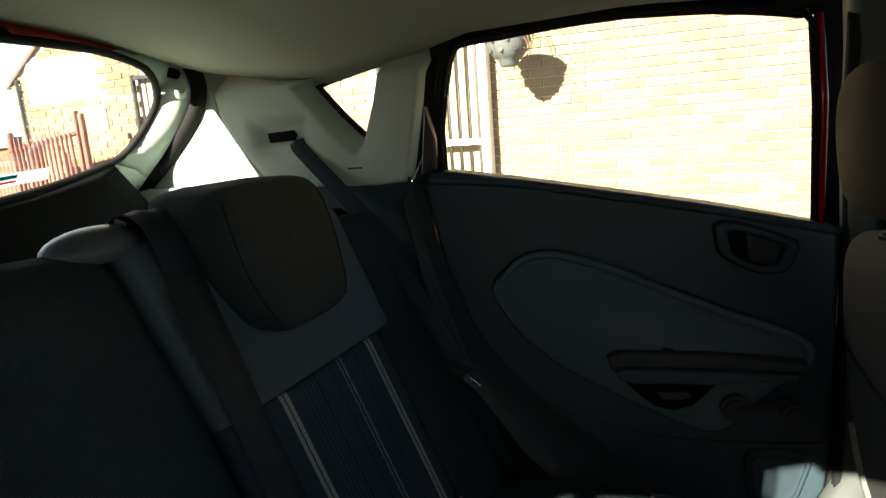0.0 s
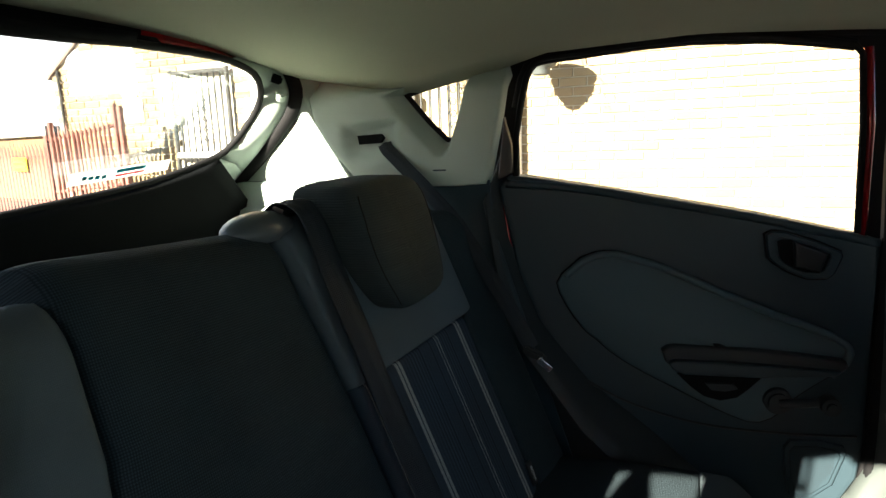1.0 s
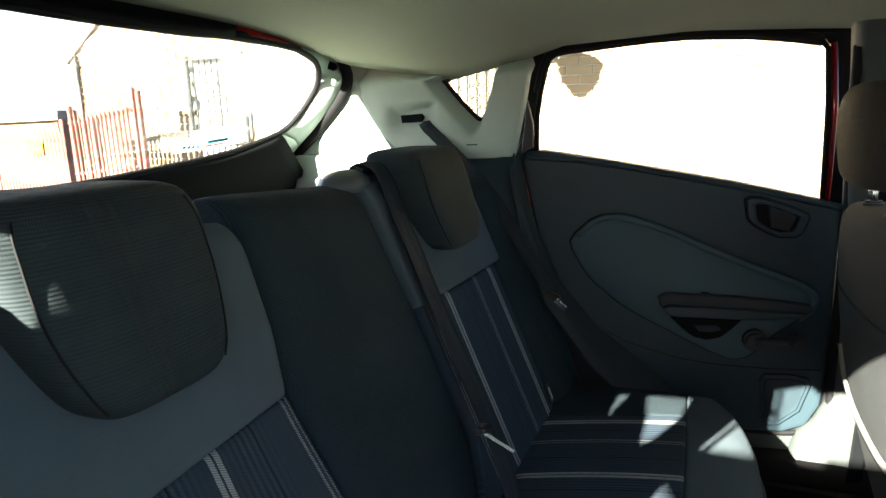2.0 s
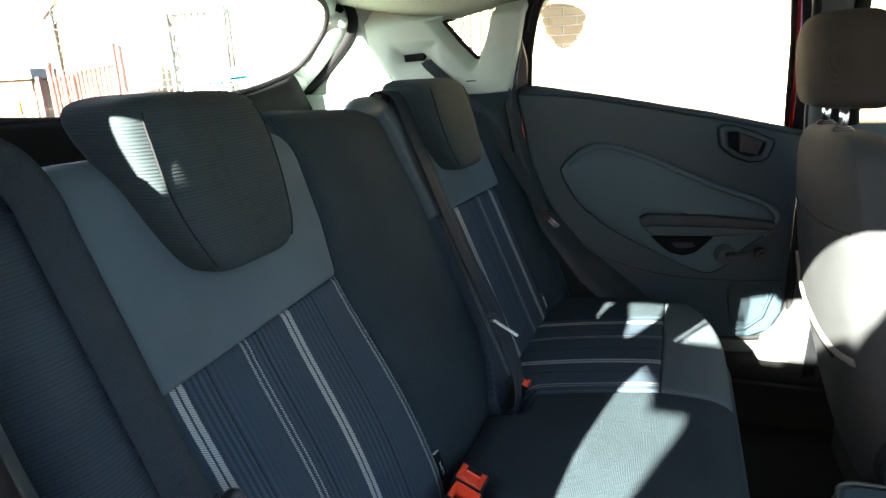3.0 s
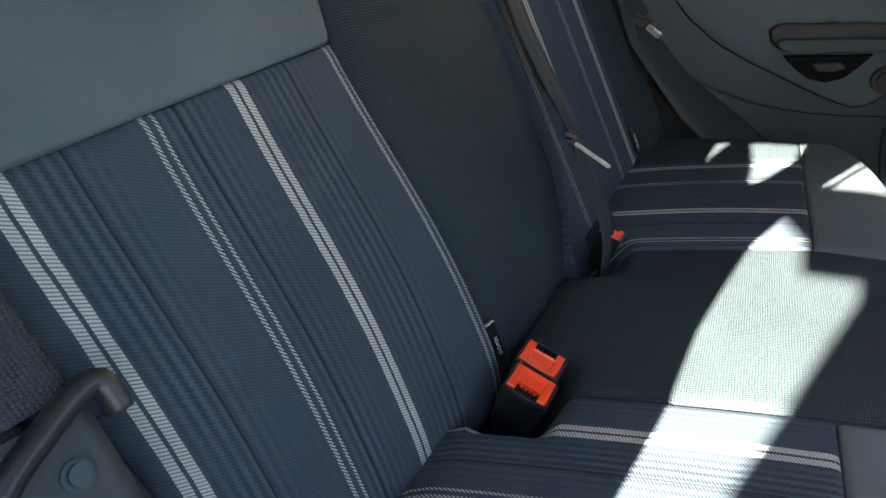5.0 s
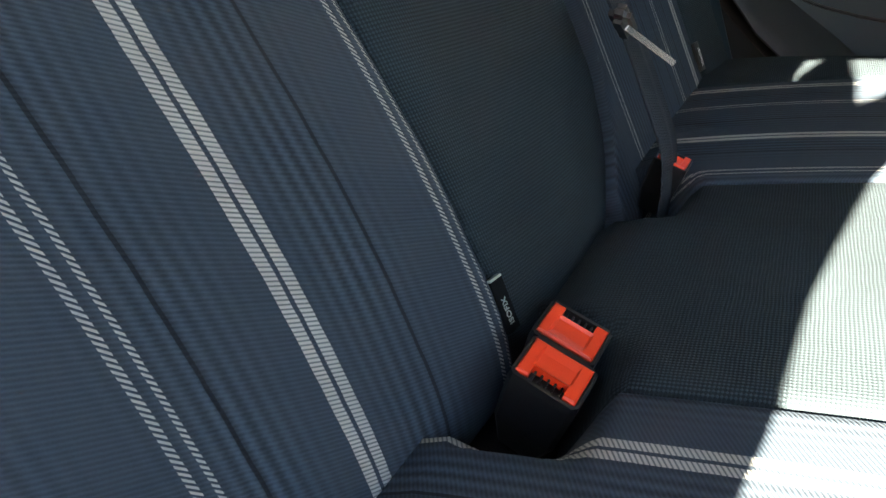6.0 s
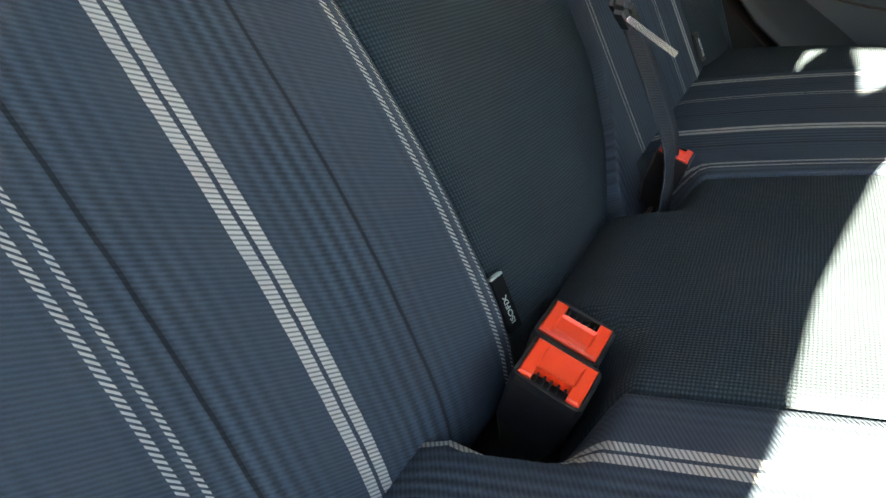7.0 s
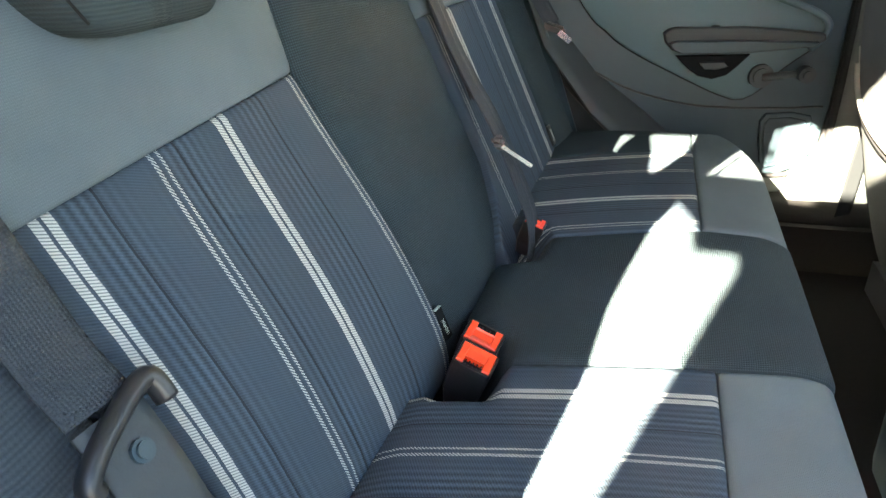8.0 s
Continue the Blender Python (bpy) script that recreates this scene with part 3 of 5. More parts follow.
def resample(loop, n):
    pts = [Vector((*p, 0)) for p in loop] + [Vector((*loop[0], 0))]
    far = np.cumsum([0] + [(b - a).length for a, b in zip(pts, pts[1:])])
    return [(float(np.interp(s, far, [p.x for p in pts])), float(np.interp(s, far, [p.y for p in pts]))) for s in np.linspace(0, far[-1], n, endpoint=False)]


def rear_pillar(side, name):
    """The trim round the quarter window; side is 1 on the left of the car, -1 on the right."""
    def at(x, z, d):
        return Vector((x, side * (0.585 - d + 0.12 * max(0, -x - 0.05) + 1.25 * max(0, z - 1.184)), z))
    holder = thing(name, "pale grey plastic rear pillar trim with belt slot", "pillar trim", kind="structure", at=(0.0, side * 0.6, 1.02))
    inner = resample(QUARTER if side > 0 else QUARTER_RIGHT, 90)
    cx, cz = (-0.006, 1.159) if side > 0 else (0.02, 1.15)
    # the trim's outline, read along the same angles as the window's
    outer = []
    rim = PILLAR if side > 0 else PILLAR_RIGHT
    pts = rim + [rim[0]]
    for x, z in inner:
        way = Vector((x - cx, z - cz)).normalized()
        best = None
        for (ax, az), (bx, bz) in zip(pts, pts[1:]):
            e = Vector((bx - ax, bz - az))
            det = way.x * -e.y + way.y * e.x
            if abs(det) > 1e-9:
                rx, rz = ax - cx, az - cz
                far, f = (rx * -e.y + rz * e.x) / det, (way.x * rz - way.y * rx) / det
                if far > 0 and -1e-6 <= f <= 1 + 1e-6:
                    best = far if best is None else max(best, far)
        outer.append((cx + way.x * (best or 0.1), cz + way.y * (best or 0.1)))
    def dish(x, z):
        """Hollow round the slot that the belt comes out of."""
        far = max(abs((x + 0.134) / 0.056), abs((z - 1.104 - 0.1 * (x + 0.137)) / 0.031))
        return (0.020 if side > 0 else 0.0) * min(1, max(0, (1.0 - far) / 0.30))
    # on the left side the window sits deep, with a broad sloping reveal behind and below it
    edge = scaled(inner, 1.30, (0.036, 1.186)) if side > 0 else scaled(inner, 1.10, (cx, cz))
    rows = [[at(x, z, -0.035) for x, z in inner], [at(lerp(a[0], b[0], 0.12), lerp(a[1], b[1], 0.12), -0.026) for a, b in zip(inner, edge)]]
    rows += [[at(lerp(a[0], b[0], 0.85), lerp(a[1], b[1], 0.85), -0.003) for a, b in zip(inner, edge)], [at(x, z, 0.0) for x, z in edge]]
    rows += [[at(lerp(a[0], b[0], f), lerp(a[1], b[1], f), 0.004 * math.sin(math.pi * f) - dish(lerp(a[0], b[0], f), lerp(a[1], b[1], f))) for a, b in zip(edge, outer)] for f in np.linspace(0.06, 0.96, 22)]
    rows += [[at(x, z, -0.004) for x, z in outer], [at(x, z, -0.03) for x, z in outer]]
    # right trim is coloured dark for its silhouette; the left stays pale
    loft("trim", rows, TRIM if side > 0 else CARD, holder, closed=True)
    plate("quarter_window", inner, at, -0.040, -0.036, GLASS, holder, "small quarter window glass").visible_shadow = False
    tube("quarter_seal", [at(x, z, -0.034) for x, z in inner], 0.006, RUBBER, holder, closed=True)
    if side > 0:
        # recess and slot that the belt comes out of
        plate("belt_slot", [(-0.166, 1.113), (-0.117, 1.115), (-0.111, 1.108), (-0.117, 1.099), (-0.163, 1.097)], at, -0.0165, -0.0080, MATTE, holder, "black slot for the belt", bevel=0.001)
        plate("moulded_mark", [(-0.011, 1.053), (0.011, 1.053), (0.011, 1.0505), (-0.011, 1.0505)], at, 0.004, 0.0075, CARD, holder, "small dark moulded mark")
    # sunlit panel behind it, down to the tailgate's seal
    line = smooth_line([at(x, z, -0.004) for x, z in ((-0.250, 1.224), (-0.262, 1.18), (-0.254, 1.141), (-0.236, 1.110), (-0.212, 1.080), (-0.186, 1.054), (-0.160, 1.026))], 4)
    seal = smooth_line([Vector((x, side * 0.605, z)) for x, z in SEAL], 3)
    a, b = [line[round(i * (len(line) - 1) / 24)] for i in range(25)], [seal[round(i * (len(seal) - 1) / 24)] for i in range(25)]
    loft("rear_panel", [a, [lerp(p, q, 0.5) + Vector((0, side * 0.006, 0)) for p, q in zip(a, b)], b], TRIM, holder, thick=0.004)
    ends = (0.083, 0.09, 0.24) if side > 0 else (-0.01, -0.01, 0.13)
    loft("lower_panel", [[Vector((lerp(-0.44, e, f), side * y, z)) for f, y in ((0, 0.60), (0.3, 0.60), (0.6, 0.597), (0.85, 0.594), (1, 0.592))] for e, z in zip(ends, (1.034 if side > 0 else 1.024, 0.95, 0.50))], CARD, holder, "dark lower side trim", thick=0.006)
    if side > 0:
        loft("lower_step", [[Vector((lerp(-0.46, -0.12, f), y - 0.008 * f, z)) for f in (0, 0.35, 0.7, 1)] for y, z in ((0.597, 1.032), (0.590, 1.026), (0.588, 0.985), (0.575, 0.980), (0.573, 0.94))], TRIM, holder, "pale grey step below the panel", thick=0.003)
    tube("tailgate_seal", seal, 0.015, RUBBER, holder, "black rubber tailgate seal")
    # outer skin of the car's flank; the right one's edge follows the sun patch
    skin = [(-0.46, 0.42), (0.30, 0.42), (0.20, 0.65), (0.131, 0.795), (0.110, 0.866), (0.082, 0.935), (0.055, 1.03), (-0.06, 1.05), (-0.40, 1.05), (-0.50, 0.95)]
    if side < 0:
        # unseen pieces added to mask the sun, leaving only the patches wanted
        plate("outer_skin", [(-0.14, 1.00), (0.060, 1.00), (0.060, 1.17), (0.075, 1.255), (0.075, 1.30), (-0.022, 1.30), (-0.010, 1.250), (0.008, 1.180), (0.000, 1.120), (-0.008, 1.122), (-0.032, 1.165), (-0.088, 1.245), (-0.098, 1.238), (-0.098, 1.15), (-0.107, 1.147), (-0.132, 1.212), (-0.14, 1.235)], lambda x, z, d: Vector((x, -0.68 - d, z)), 0.0, 0.006, RED, holder, "unseen red pillar skin cut to shape the sun patches")
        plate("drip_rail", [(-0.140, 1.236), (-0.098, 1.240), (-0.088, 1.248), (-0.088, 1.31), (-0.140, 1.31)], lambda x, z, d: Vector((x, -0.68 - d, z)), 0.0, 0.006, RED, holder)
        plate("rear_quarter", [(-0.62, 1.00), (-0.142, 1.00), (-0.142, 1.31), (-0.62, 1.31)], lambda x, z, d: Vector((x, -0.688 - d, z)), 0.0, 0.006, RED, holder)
    if side > 0:
        skin = [(-0.46, 0.42), (0.02, 0.42), (0.02, 0.90), (-0.06, 1.0), (-0.40, 1.0), (-0.50, 0.95)]
    plate("flank_skin", skin, lambda x, z, d: Vector((x, side * (0.70 + d), z)), 0.0, 0.01, RED, holder, "glossy red rear flank")


def tailgate():
    gate = thing("tailgate", "closed red tailgate with curved rear window", "tailgate", at=(-0.40, 0, 0.95))
    left = [Vector(p) for p in GLASS_EDGE]
    ring = smooth_line(left, 3)
    ring = ring + [Vector((p.x, -p.y, p.z)) for p in reversed(ring[1:-1])]
    rows = [[Vector((lerp(-0.370, p.x, f) - 0.02 * (1 - f * f), p.y * f, lerp(1.140, p.z, f))) for p in ring] for f in (0.02, 0.35, 0.7, 1.0)]
    back = [[p + Vector((-0.004, 0, 0.003)) for p in row] for row in rows]
    pane = loft("rear_window", rows + list(reversed(back)), GLASS, gate, "curved rear window glass", closed=True)
    pane.visible_shadow = False
    tube("window_edge", ring, 0.006, RUBBER, gate, closed=True)
    # pale inner frame between glass and seal, with hook and slot
    for side in (1, -1):
        g = smooth_line([Vector((p.x, side * p.y, p.z)) for p in left[5:11]], 4)
        s = smooth_line([Vector((x - 0.005, side * 0.596, z - 0.002)) for x, z in SEAL[:8]], 4)
        n = 25
        a, b = [g[round(i * (len(g) - 1) / (n - 1))] for i in range(n)], [s[round(i * (len(s) - 1) / (n - 1))] for i in range(n)]
        mid = [lerp(p, q, 0.5) + Vector((0.010, 0, 0.004)) for p, q in zip(a, b)]
        loft("inner_frame", [a, mid, b], TRIM, gate, "pale grey plastic tailgate frame", thick=0.005)
        g = smooth_line([Vector((p.x, side * p.y, p.z)) for p in left[10:14]], 4)
        s = smooth_line([Vector((x - 0.005, side * 0.596, z - 0.002)) for x, z in SEAL[7:]], 6)
        loft("corner_trim", [g, [lerp(p, q, 0.5) + Vector((0.012, 0, 0.002)) for p, q in zip(g, s)], s[:len(g)]], TRIM, gate, "pale grey plastic lower corner", thick=0.005)
        if side > 0:
            p = lerp(a[11], b[11], 0.45) + Vector((0.018, -0.004, 0))
            disc("shelf_hook", 0.009, 0.022, Matrix.Translation(p) @ pose(0, 0, 0, 60, 0, 40), TRIM, gate, "pale parcel shelf hook", bevel=0.003)
            q = lerp(a[8], b[8], 0.45) + Vector((0.014, -0.004, 0.004))
            box("frame_slot", (0.022, 0.010, 0.016), Matrix.Translation(q) @ pose(0, 0, 0, 0, 20, 40), MATTE, gate, "black slot in the frame", bevel=0.003)
    # dark trim under the glass, red edge above it
    low = [p for p in ring if p.z < 1.088]
    low.sort(key=lambda p: p.y)
    loft("lower_trim", [low, [p + Vector((0.012, 0, -0.012)) for p in low], [Vector((p.x, p.y * 1.20, 0.965)) for p in low], [Vector((p.x - 0.04, p.y * 1.20, 0.60)) for p in low]], MATTE, gate, "black plastic trim under the glass", thick=0.004)
    top = [p for p in ring if p.z > 1.218]
    top.sort(key=lambda p: p.y)
    def upper(name, pts, material, label):
        loft(name, [[p + Vector((0.0, 0, 0.002)) for p in pts], [p + Vector((-0.012, 0, 0.014)) for p in pts], [p + Vector((-0.010, 0, 0.034)) for p in pts]], material, gate, label, thick=0.003)
    upper("upper_trim", [p for p in top if p.y > 0.26], RED, "red painted upper edge")
    upper("upper_trim", [p for p in top if p.y < 0.30], MATTE, "black upper edge")
    loft("upper_lining", [[p + Vector((0.006, 0, 0.000)) for p in top if p.y < 0.27], [p + Vector((0.010, 0, 0.012)) for p in top if p.y < 0.27]], MATTE, gate, thick=0.003)
    # wiper outside
    tube("wiper", smooth_line([(-0.475, -0.28, 0.950), (-0.465, -0.12, 0.986), (-0.460, -0.02, 1.003), (-0.464, 0.08, 1.000), (-0.47, 0.20, 0.985)], 6), 0.009, BLACK, gate, "black rear wiper", flat=1.5)
    tube("wiper_blade", smooth_line([(-0.452, -0.28, 0.968), (-0.446, -0.1, 0.985), (-0.446, 0.1, 0.990)], 6), 0.005, RUBBER, gate)
    # sticker on the glass
    def on_glass(y, z, d):
        return Vector((lerp(-0.433, -0.406, (z - 1.028) / 0.038) + 0.006 + d, y + 0.012, z + 0.024))
    plate("sticker", [(0.215, 1.034), (0.395, 1.046), (0.392, 1.063), (0.215, 1.052)], on_glass, 0, 0.0006, STICKER, gate, "white printed window sticker")
    plate("sticker_band", [(0.292, 1.0535), (0.345, 1.0575), (0.344, 1.052), (0.292, 1.048)], on_glass, 0.0009, 0.0012, STICKTEAL, gate)
    plate("sticker_stripe", [(0.292, 1.0455), (0.345, 1.0495), (0.344, 1.0465), (0.292, 1.0425)], on_glass, 0.0009, 0.0012, STICKRED, gate)
    for i in range(4):
        plate("sticker_mark", [(0.235 + 0.011 * i, 1.041), (0.243 + 0.011 * i, 1.0416), (0.243 + 0.011 * i, 1.047), (0.235 + 0.011 * i, 1.0464)], on_glass, 0.0009, 0.0012, STICKTEAL, gate)
    plate("tailgate_skin", [(-0.60, 0.42), (0.60, 0.42), (0.60, 0.98), (-0.60, 0.98)], lambda y, z, d: Vector((-0.52 - d, y, z)), 0, 0.01, RED, gate, "glossy red tailgate panel")


def front_pillar(side, name):
    holder = thing(name, "pale grey plastic centre pillar between the doors", "pillar trim", kind="structure", at=(0.70, side * 0.69, 0.36))
    rows = []
    for z, x0, x1, y in ((0.36, 0.60, 0.80, 0.69), (0.44, 0.615, 0.765, 0.697), (0.475, 0.624, 0.758, 0.70), (0.505, 0.652, 0.752, 0.70), (0.56, 0.675, 0.748, 0.70), (0.65, 0.676, 0.738, 0.70), (0.90, 0.672, 0.728, 0.695), (1.05, 0.660, 0.72, 0.668), (1.16, 0.652, 0.715, 0.632), (1.235, 0.64, 0.73, 0.595)):
        rows.append([Vector((x0, side * (y + 0.05), z)), Vector((x0, side * (y + 0.006), z)), Vector((x0 + 0.012, side * (y - 0.010), z)), Vector((x1 - 0.012, side * (y - 0.010), z)), Vector((x1, side * (y + 0.006), z)), Vector((x1, side * (y + 0.05), z))])
    loft("trim", rows, LOWTRIM, holder, closed=True)
    if side > 0:
        tube("rubber_seal", smooth_line([(0.672, 0.706, 0.42), (0.678, 0.708, 0.60), (0.675, 0.705, 0.90), (0.662, 0.672, 1.06), (0.650, 0.62, 1.20)], 5), 0.009, RUBBER, holder)
        strap("belt", smooth_line([(0.70, 0.66, 1.12), (0.715, 0.672, 0.90), (0.728, 0.668, 0.65), (0.722, 0.662, 0.50), (0.716, 0.655, 0.41), (0.708, 0.646, 0.37)], 6), (1, 0.2, 0), 0.026, MATTE, holder, "dark front seat belt")
        disc("belt_anchor", 0.011, 0.012, Matrix.Translation((0.704, 0.640, 0.356)) @ pose(0, 0, 0, 70, 0, 20), CHROME, holder, "steel belt anchor bolt", bevel=0.003)


def floor_and_sills():
    bm = bmesh.new()
    for (x0, x1, y0, y1, z0, z1) in ((0.20, 1.30, -0.62, 0.66, 0.28, 0.30), (0.28, 1.30, 0.625, 0.648, 0.30, 0.394), (-0.52, 0.20, -0.60, 0.60, 0.40, 0.42)):
        bmesh.ops.create_cube(bm, size=1.0, matrix=Matrix.Translation(((x0 + x1) / 2, (y0 + y1) / 2, (z0 + z1) / 2)) @ Matrix.Diagonal((x1 - x0, y1 - y0, z1 - z0, 1)))
    tagged(part("floor", bm, CARPET), "black carpeted car floor", "floor", kind="structure")
    for side, name in ((1, "door_sill_1"), (-1, "door_sill_2")):
        sill = thing(name, "door sill under the rear door, coloured dark for its shadow" if side > 0 else "pale painted door sill", "sill", kind="structure", at=(0.55, side * 0.68, 0.28))
        rows = [[Vector((x, side * y, z)) for y, z in ((0.643, 0.390), (0.647, 0.402), (0.668, 0.422), (0.72, 0.426), (0.74, 0.38), (0.74, 0.24))] for x in (0.28, 0.5, 0.7, 1.3)]
        # left sill takes the black carpet colour to stand for the shadow on it
        loft("sill_cover", rows, CARPET if side > 0 else CREAM, sill, thick=0.004)
        if side > 0:
            plate("sill_flare", [(0.42, 0.38), (0.70, 0.38), (0.70, 0.60), (0.676, 0.60), (0.672, 0.555), (0.65, 0.502), (0.625, 0.480), (0.42, 0.468)], on_door, -0.034, -0.014, LOWTRIM, sill)
            tube("corner_gap", smooth_line([on_door(x, z, -0.008) for x, z in ((0.44, 0.470), (0.60, 0.466), (0.645, 0.484), (0.668, 0.528), (0.673, 0.60), (0.674, 0.75), (0.674, 0.93))], 5), 0.0055, RUBBER, sill)
    # trim behind the far door, between cushion and pillar
    hump = thing("wheel_arch_trim", "dark plastic trim over the wheel arch", "trim", kind="structure", at=(0.2, 0.6, 0.5))
    loft("cover", [[Vector((x, 0.60 + 0.03 * f, z + 0.02 * f)) for x, z in ((0.08, 1.02), (0.10, 0.90), (0.15, 0.76), (0.24, 0.64), (0.34, 0.55), (0.44, 0.45), (0.46, 0.30))] for f in (-1, 0, 1.3, 4.0)], CONSOLE, hump, thick=0.004)


def far_lining():
    lining = thing("side_lining", "black lining beside the wheel arch", "trim", kind="structure", at=(0.2, 0.7, 0.5))
    plate("lining", [(-0.05, 0.33), (0.46, 0.33), (0.44, 0.50), (0.30, 0.70), (0.17, 0.95), (0.0, 1.01), (-0.05, 1.01)], lambda x, z, d: Vector((x, 0.690 + d, z)), 0.0, 0.006, CONSOLE, lining)


def door_opening():
    """The edge of the open door on the camera's side: trim, rubber seal, painted flange, red flank."""
    holder = thing("door_opening", "rear door opening with black rubber seal and red flank", "door opening", kind="structure", at=(0.08, -0.62, 0.5))
    path = [(0.130, 1.27), (0.118, 1.15), (0.098, 1.075), (0.085, 1.030), (0.083, 0.985), (0.090, 0.940), (0.099, 0.895), (0.114, 0.850), (0.136, 0.800), (0.164, 0.738), (0.20, 0.66), (0.25, 0.58), (0.30, 0.48), (0.32, 0.38)]
    line = smooth_line([Vector((x, 0, z)) for x, z in path], 4)
    low_line = [p for p in line if p.z < 1.035]

    def row(dx, y, pts=line):
        return [Vector((p.x + dx, y, p.z)) for p in pts]
    loft("edge_trim", [row(dx, y, low_line) for dx, y in ((-0.095, -0.532), (-0.060, -0.542), (-0.044, -0.552), (-0.026, -0.572))], CARD, holder, "dark edge trim beside the seat", thick=0.004)
    tube("rubber_seal", row(-0.012, -0.588), 0.0165, RUBBER, holder, "black rubber door seal", flat=0.8)
    loft("flange", [row(0.000, -0.604), row(0.003, -0.607), row(0.003, -0.612), row(0.001, -0.616)], CREAM, holder, "pale painted door flange", thick=0.003)
    loft("red_jamb", [row(dx, y, low_line) for dx, y in ((0.001, -0.617), (-0.006, -0.640), (-0.035, -0.675), (-0.12, -0.700))], RED, holder, "glossy red door jamb", thick=0.003)
    rail = [Vector((x, -0.615, roof_edge(x) + 0.030)) for x in np.linspace(0.18, 1.25, 14)]
    tube("roof_rail", rail, 0.018, RUBBER, holder, "black seal along the roof", flat=0.8)


rear_pillar(1, "pillar_trim_1")
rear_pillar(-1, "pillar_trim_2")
tailgate()
front_pillar(1, "centre_pillar_1")
front_pillar(-1, "centre_pillar_2")
floor_and_sills()
far_lining()
door_opening()


# ---- rear seat ----
def back_x(y, z):
    """The face of the rear backrest."""
    return 0.175 + 0.07 * y + 0.42 * (0.57 - z)


def inner_y(z):
    return table(z, [(0.53, -0.112), (0.61, -0.117), (0.84, -0.138), (0.90, -0.121), (0.97, -0.112), (1.03, -0.108)])


def split_y(z):
    return table(z, [(0.50, 0.070), (0.58, 0.088), (0.62, 0.125), (0.67, 0.150), (0.85, 0.150), (1.03, 0.134)])


def seam_z(y):
    return 0.845 - 0.075 * (inner_y(0.84) - y)


def backrest_near(bench):
    seat = pad("backrest", lambda s, t: (back_x(lerp(-0.53, -0.135, s), lerp(0.50, 1.005, t)) - 0.040, lerp(-0.53, -0.135, s), lerp(0.50, 1.005, t)), 0.415, 0.5, DARK, bench, thick=0.09, n=(8, 8), rolls=((0.03, 0.02),) * 4)

    def panel(s, t):
        z = lerp(0.53, seam_z(-0.14 - 0.285 * (1 - s)), t)
        y = inner_y(z) - 0.285 * (1 - s)
        return back_x(y, z) - 0.012 * (1 - s) ** 2 + 0.009 * math.sin(math.pi * t) ** 2, y, z

    def cloth(s, t):
        """Stripes run straight down; the one at the inner edge follows the edge."""
        _, y, z = panel(s, t)
        d = inner_y(z) - y
        return d - (inner_y(z) + 0.139) * min(1, d / 0.1), t * 0.335
    pad("striped_panel", panel, 0.29, 0.31, STRIPE_NEAR, seat, label="dark blue ribbed cloth with pale stripes", uv=cloth,
        rolls=((0.008, 0.003), (0.012, 0.006), (0.07, 0.030), (0.008, 0.004)), n=(40, 42))

    def shoulder(s, t):
        y = lerp(-0.433, inner_y(lerp(0.84, 1.022, t)) - 0.001, s)
        z = lerp(seam_z(max(y, -0.424)) + 0.001, 1.022, t)
        return back_x(y, z) + 0.002, y, z
    pad("shoulder", shoulder, 0.34, 0.18, MID, seat, label="plain blue-grey cloth shoulder", rolls=((0.006, 0.002), (0.012, 0.007), (0.008, 0.004), (0.045, 0.040)), thick=0.06, n=(26, 22))

    def strip(s, t):
        z = lerp(0.53, seam_z(-0.424), t)
        y = lerp(-0.433, inner_y(z) - 0.286, s)
        return back_x(y, z), y, z
    pad("side_strip", strip, 0.05, 0.29, BOLSTER, seat, rolls=((0.006, 0.002), (0.006, 0.003), (0.02, 0.01), (0.004, 0.001)), n=(8, 26))

    def bolster(s, t):
        z = lerp(0.52, 1.008, t)
        y = lerp(-0.532, -0.434, s)
        return back_x(y, z) + 0.010 * math.sin(math.pi * min(1, s * 1.1)) * (1 - 0.5 * t), y, z
    pad("side_bolster", bolster, 0.088, 0.52, BOLSTER, seat, label="dark woven side bolster", rolls=((0.045, 0.050), (0.010, 0.006), (0.02, 0.01), (0.05, 0.04)), thick=0.05, n=(14, 34))
    tag = thing("fixing_tag", "small black woven tag with white lettering by the seat joint", "tag", at=(0.16, -0.125, 0.6))
    at_tag = Matrix.Translation((0.160, -0.1135, 0.590)) @ pose(0, 0, 0, 0, -22, -12)
    box("label", (0.003, 0.011, 0.034), at_tag, MATTE, tag)
    box("folded_edge", (0.0034, 0.011, 0.0014), at_tag @ Matrix.Translation((0, 0, 0.0172)), TRIM, tag, "white folded edge")
    word = bpy.data.curves.new("lettering", "FONT")
    word.body, word.size, word.align_x, word.align_y, word.extrude = "ISOFIX", 0.0058, "CENTER", "CENTER", 0.0002
    face = at_tag @ Matrix.Translation((0.0017, 0, -0.004)) @ Matrix(((0, 0, 1, 0), (1, 0, 0, 0), (0, 1, 0, 0), (0, 0, 0, 1))) @ pose(0, 0, 0, 0, 0, 90)
    lettering(word, face, TRIM, tag)


def lettering(curve, m, material, parent):
    ob = new("lettering", curve)
    me = bpy.data.meshes.new_from_object(ob)
    bpy.data.objects.remove(ob)
    me.transform(m)
    return link("lettering", me, material, parent, smooth=False)


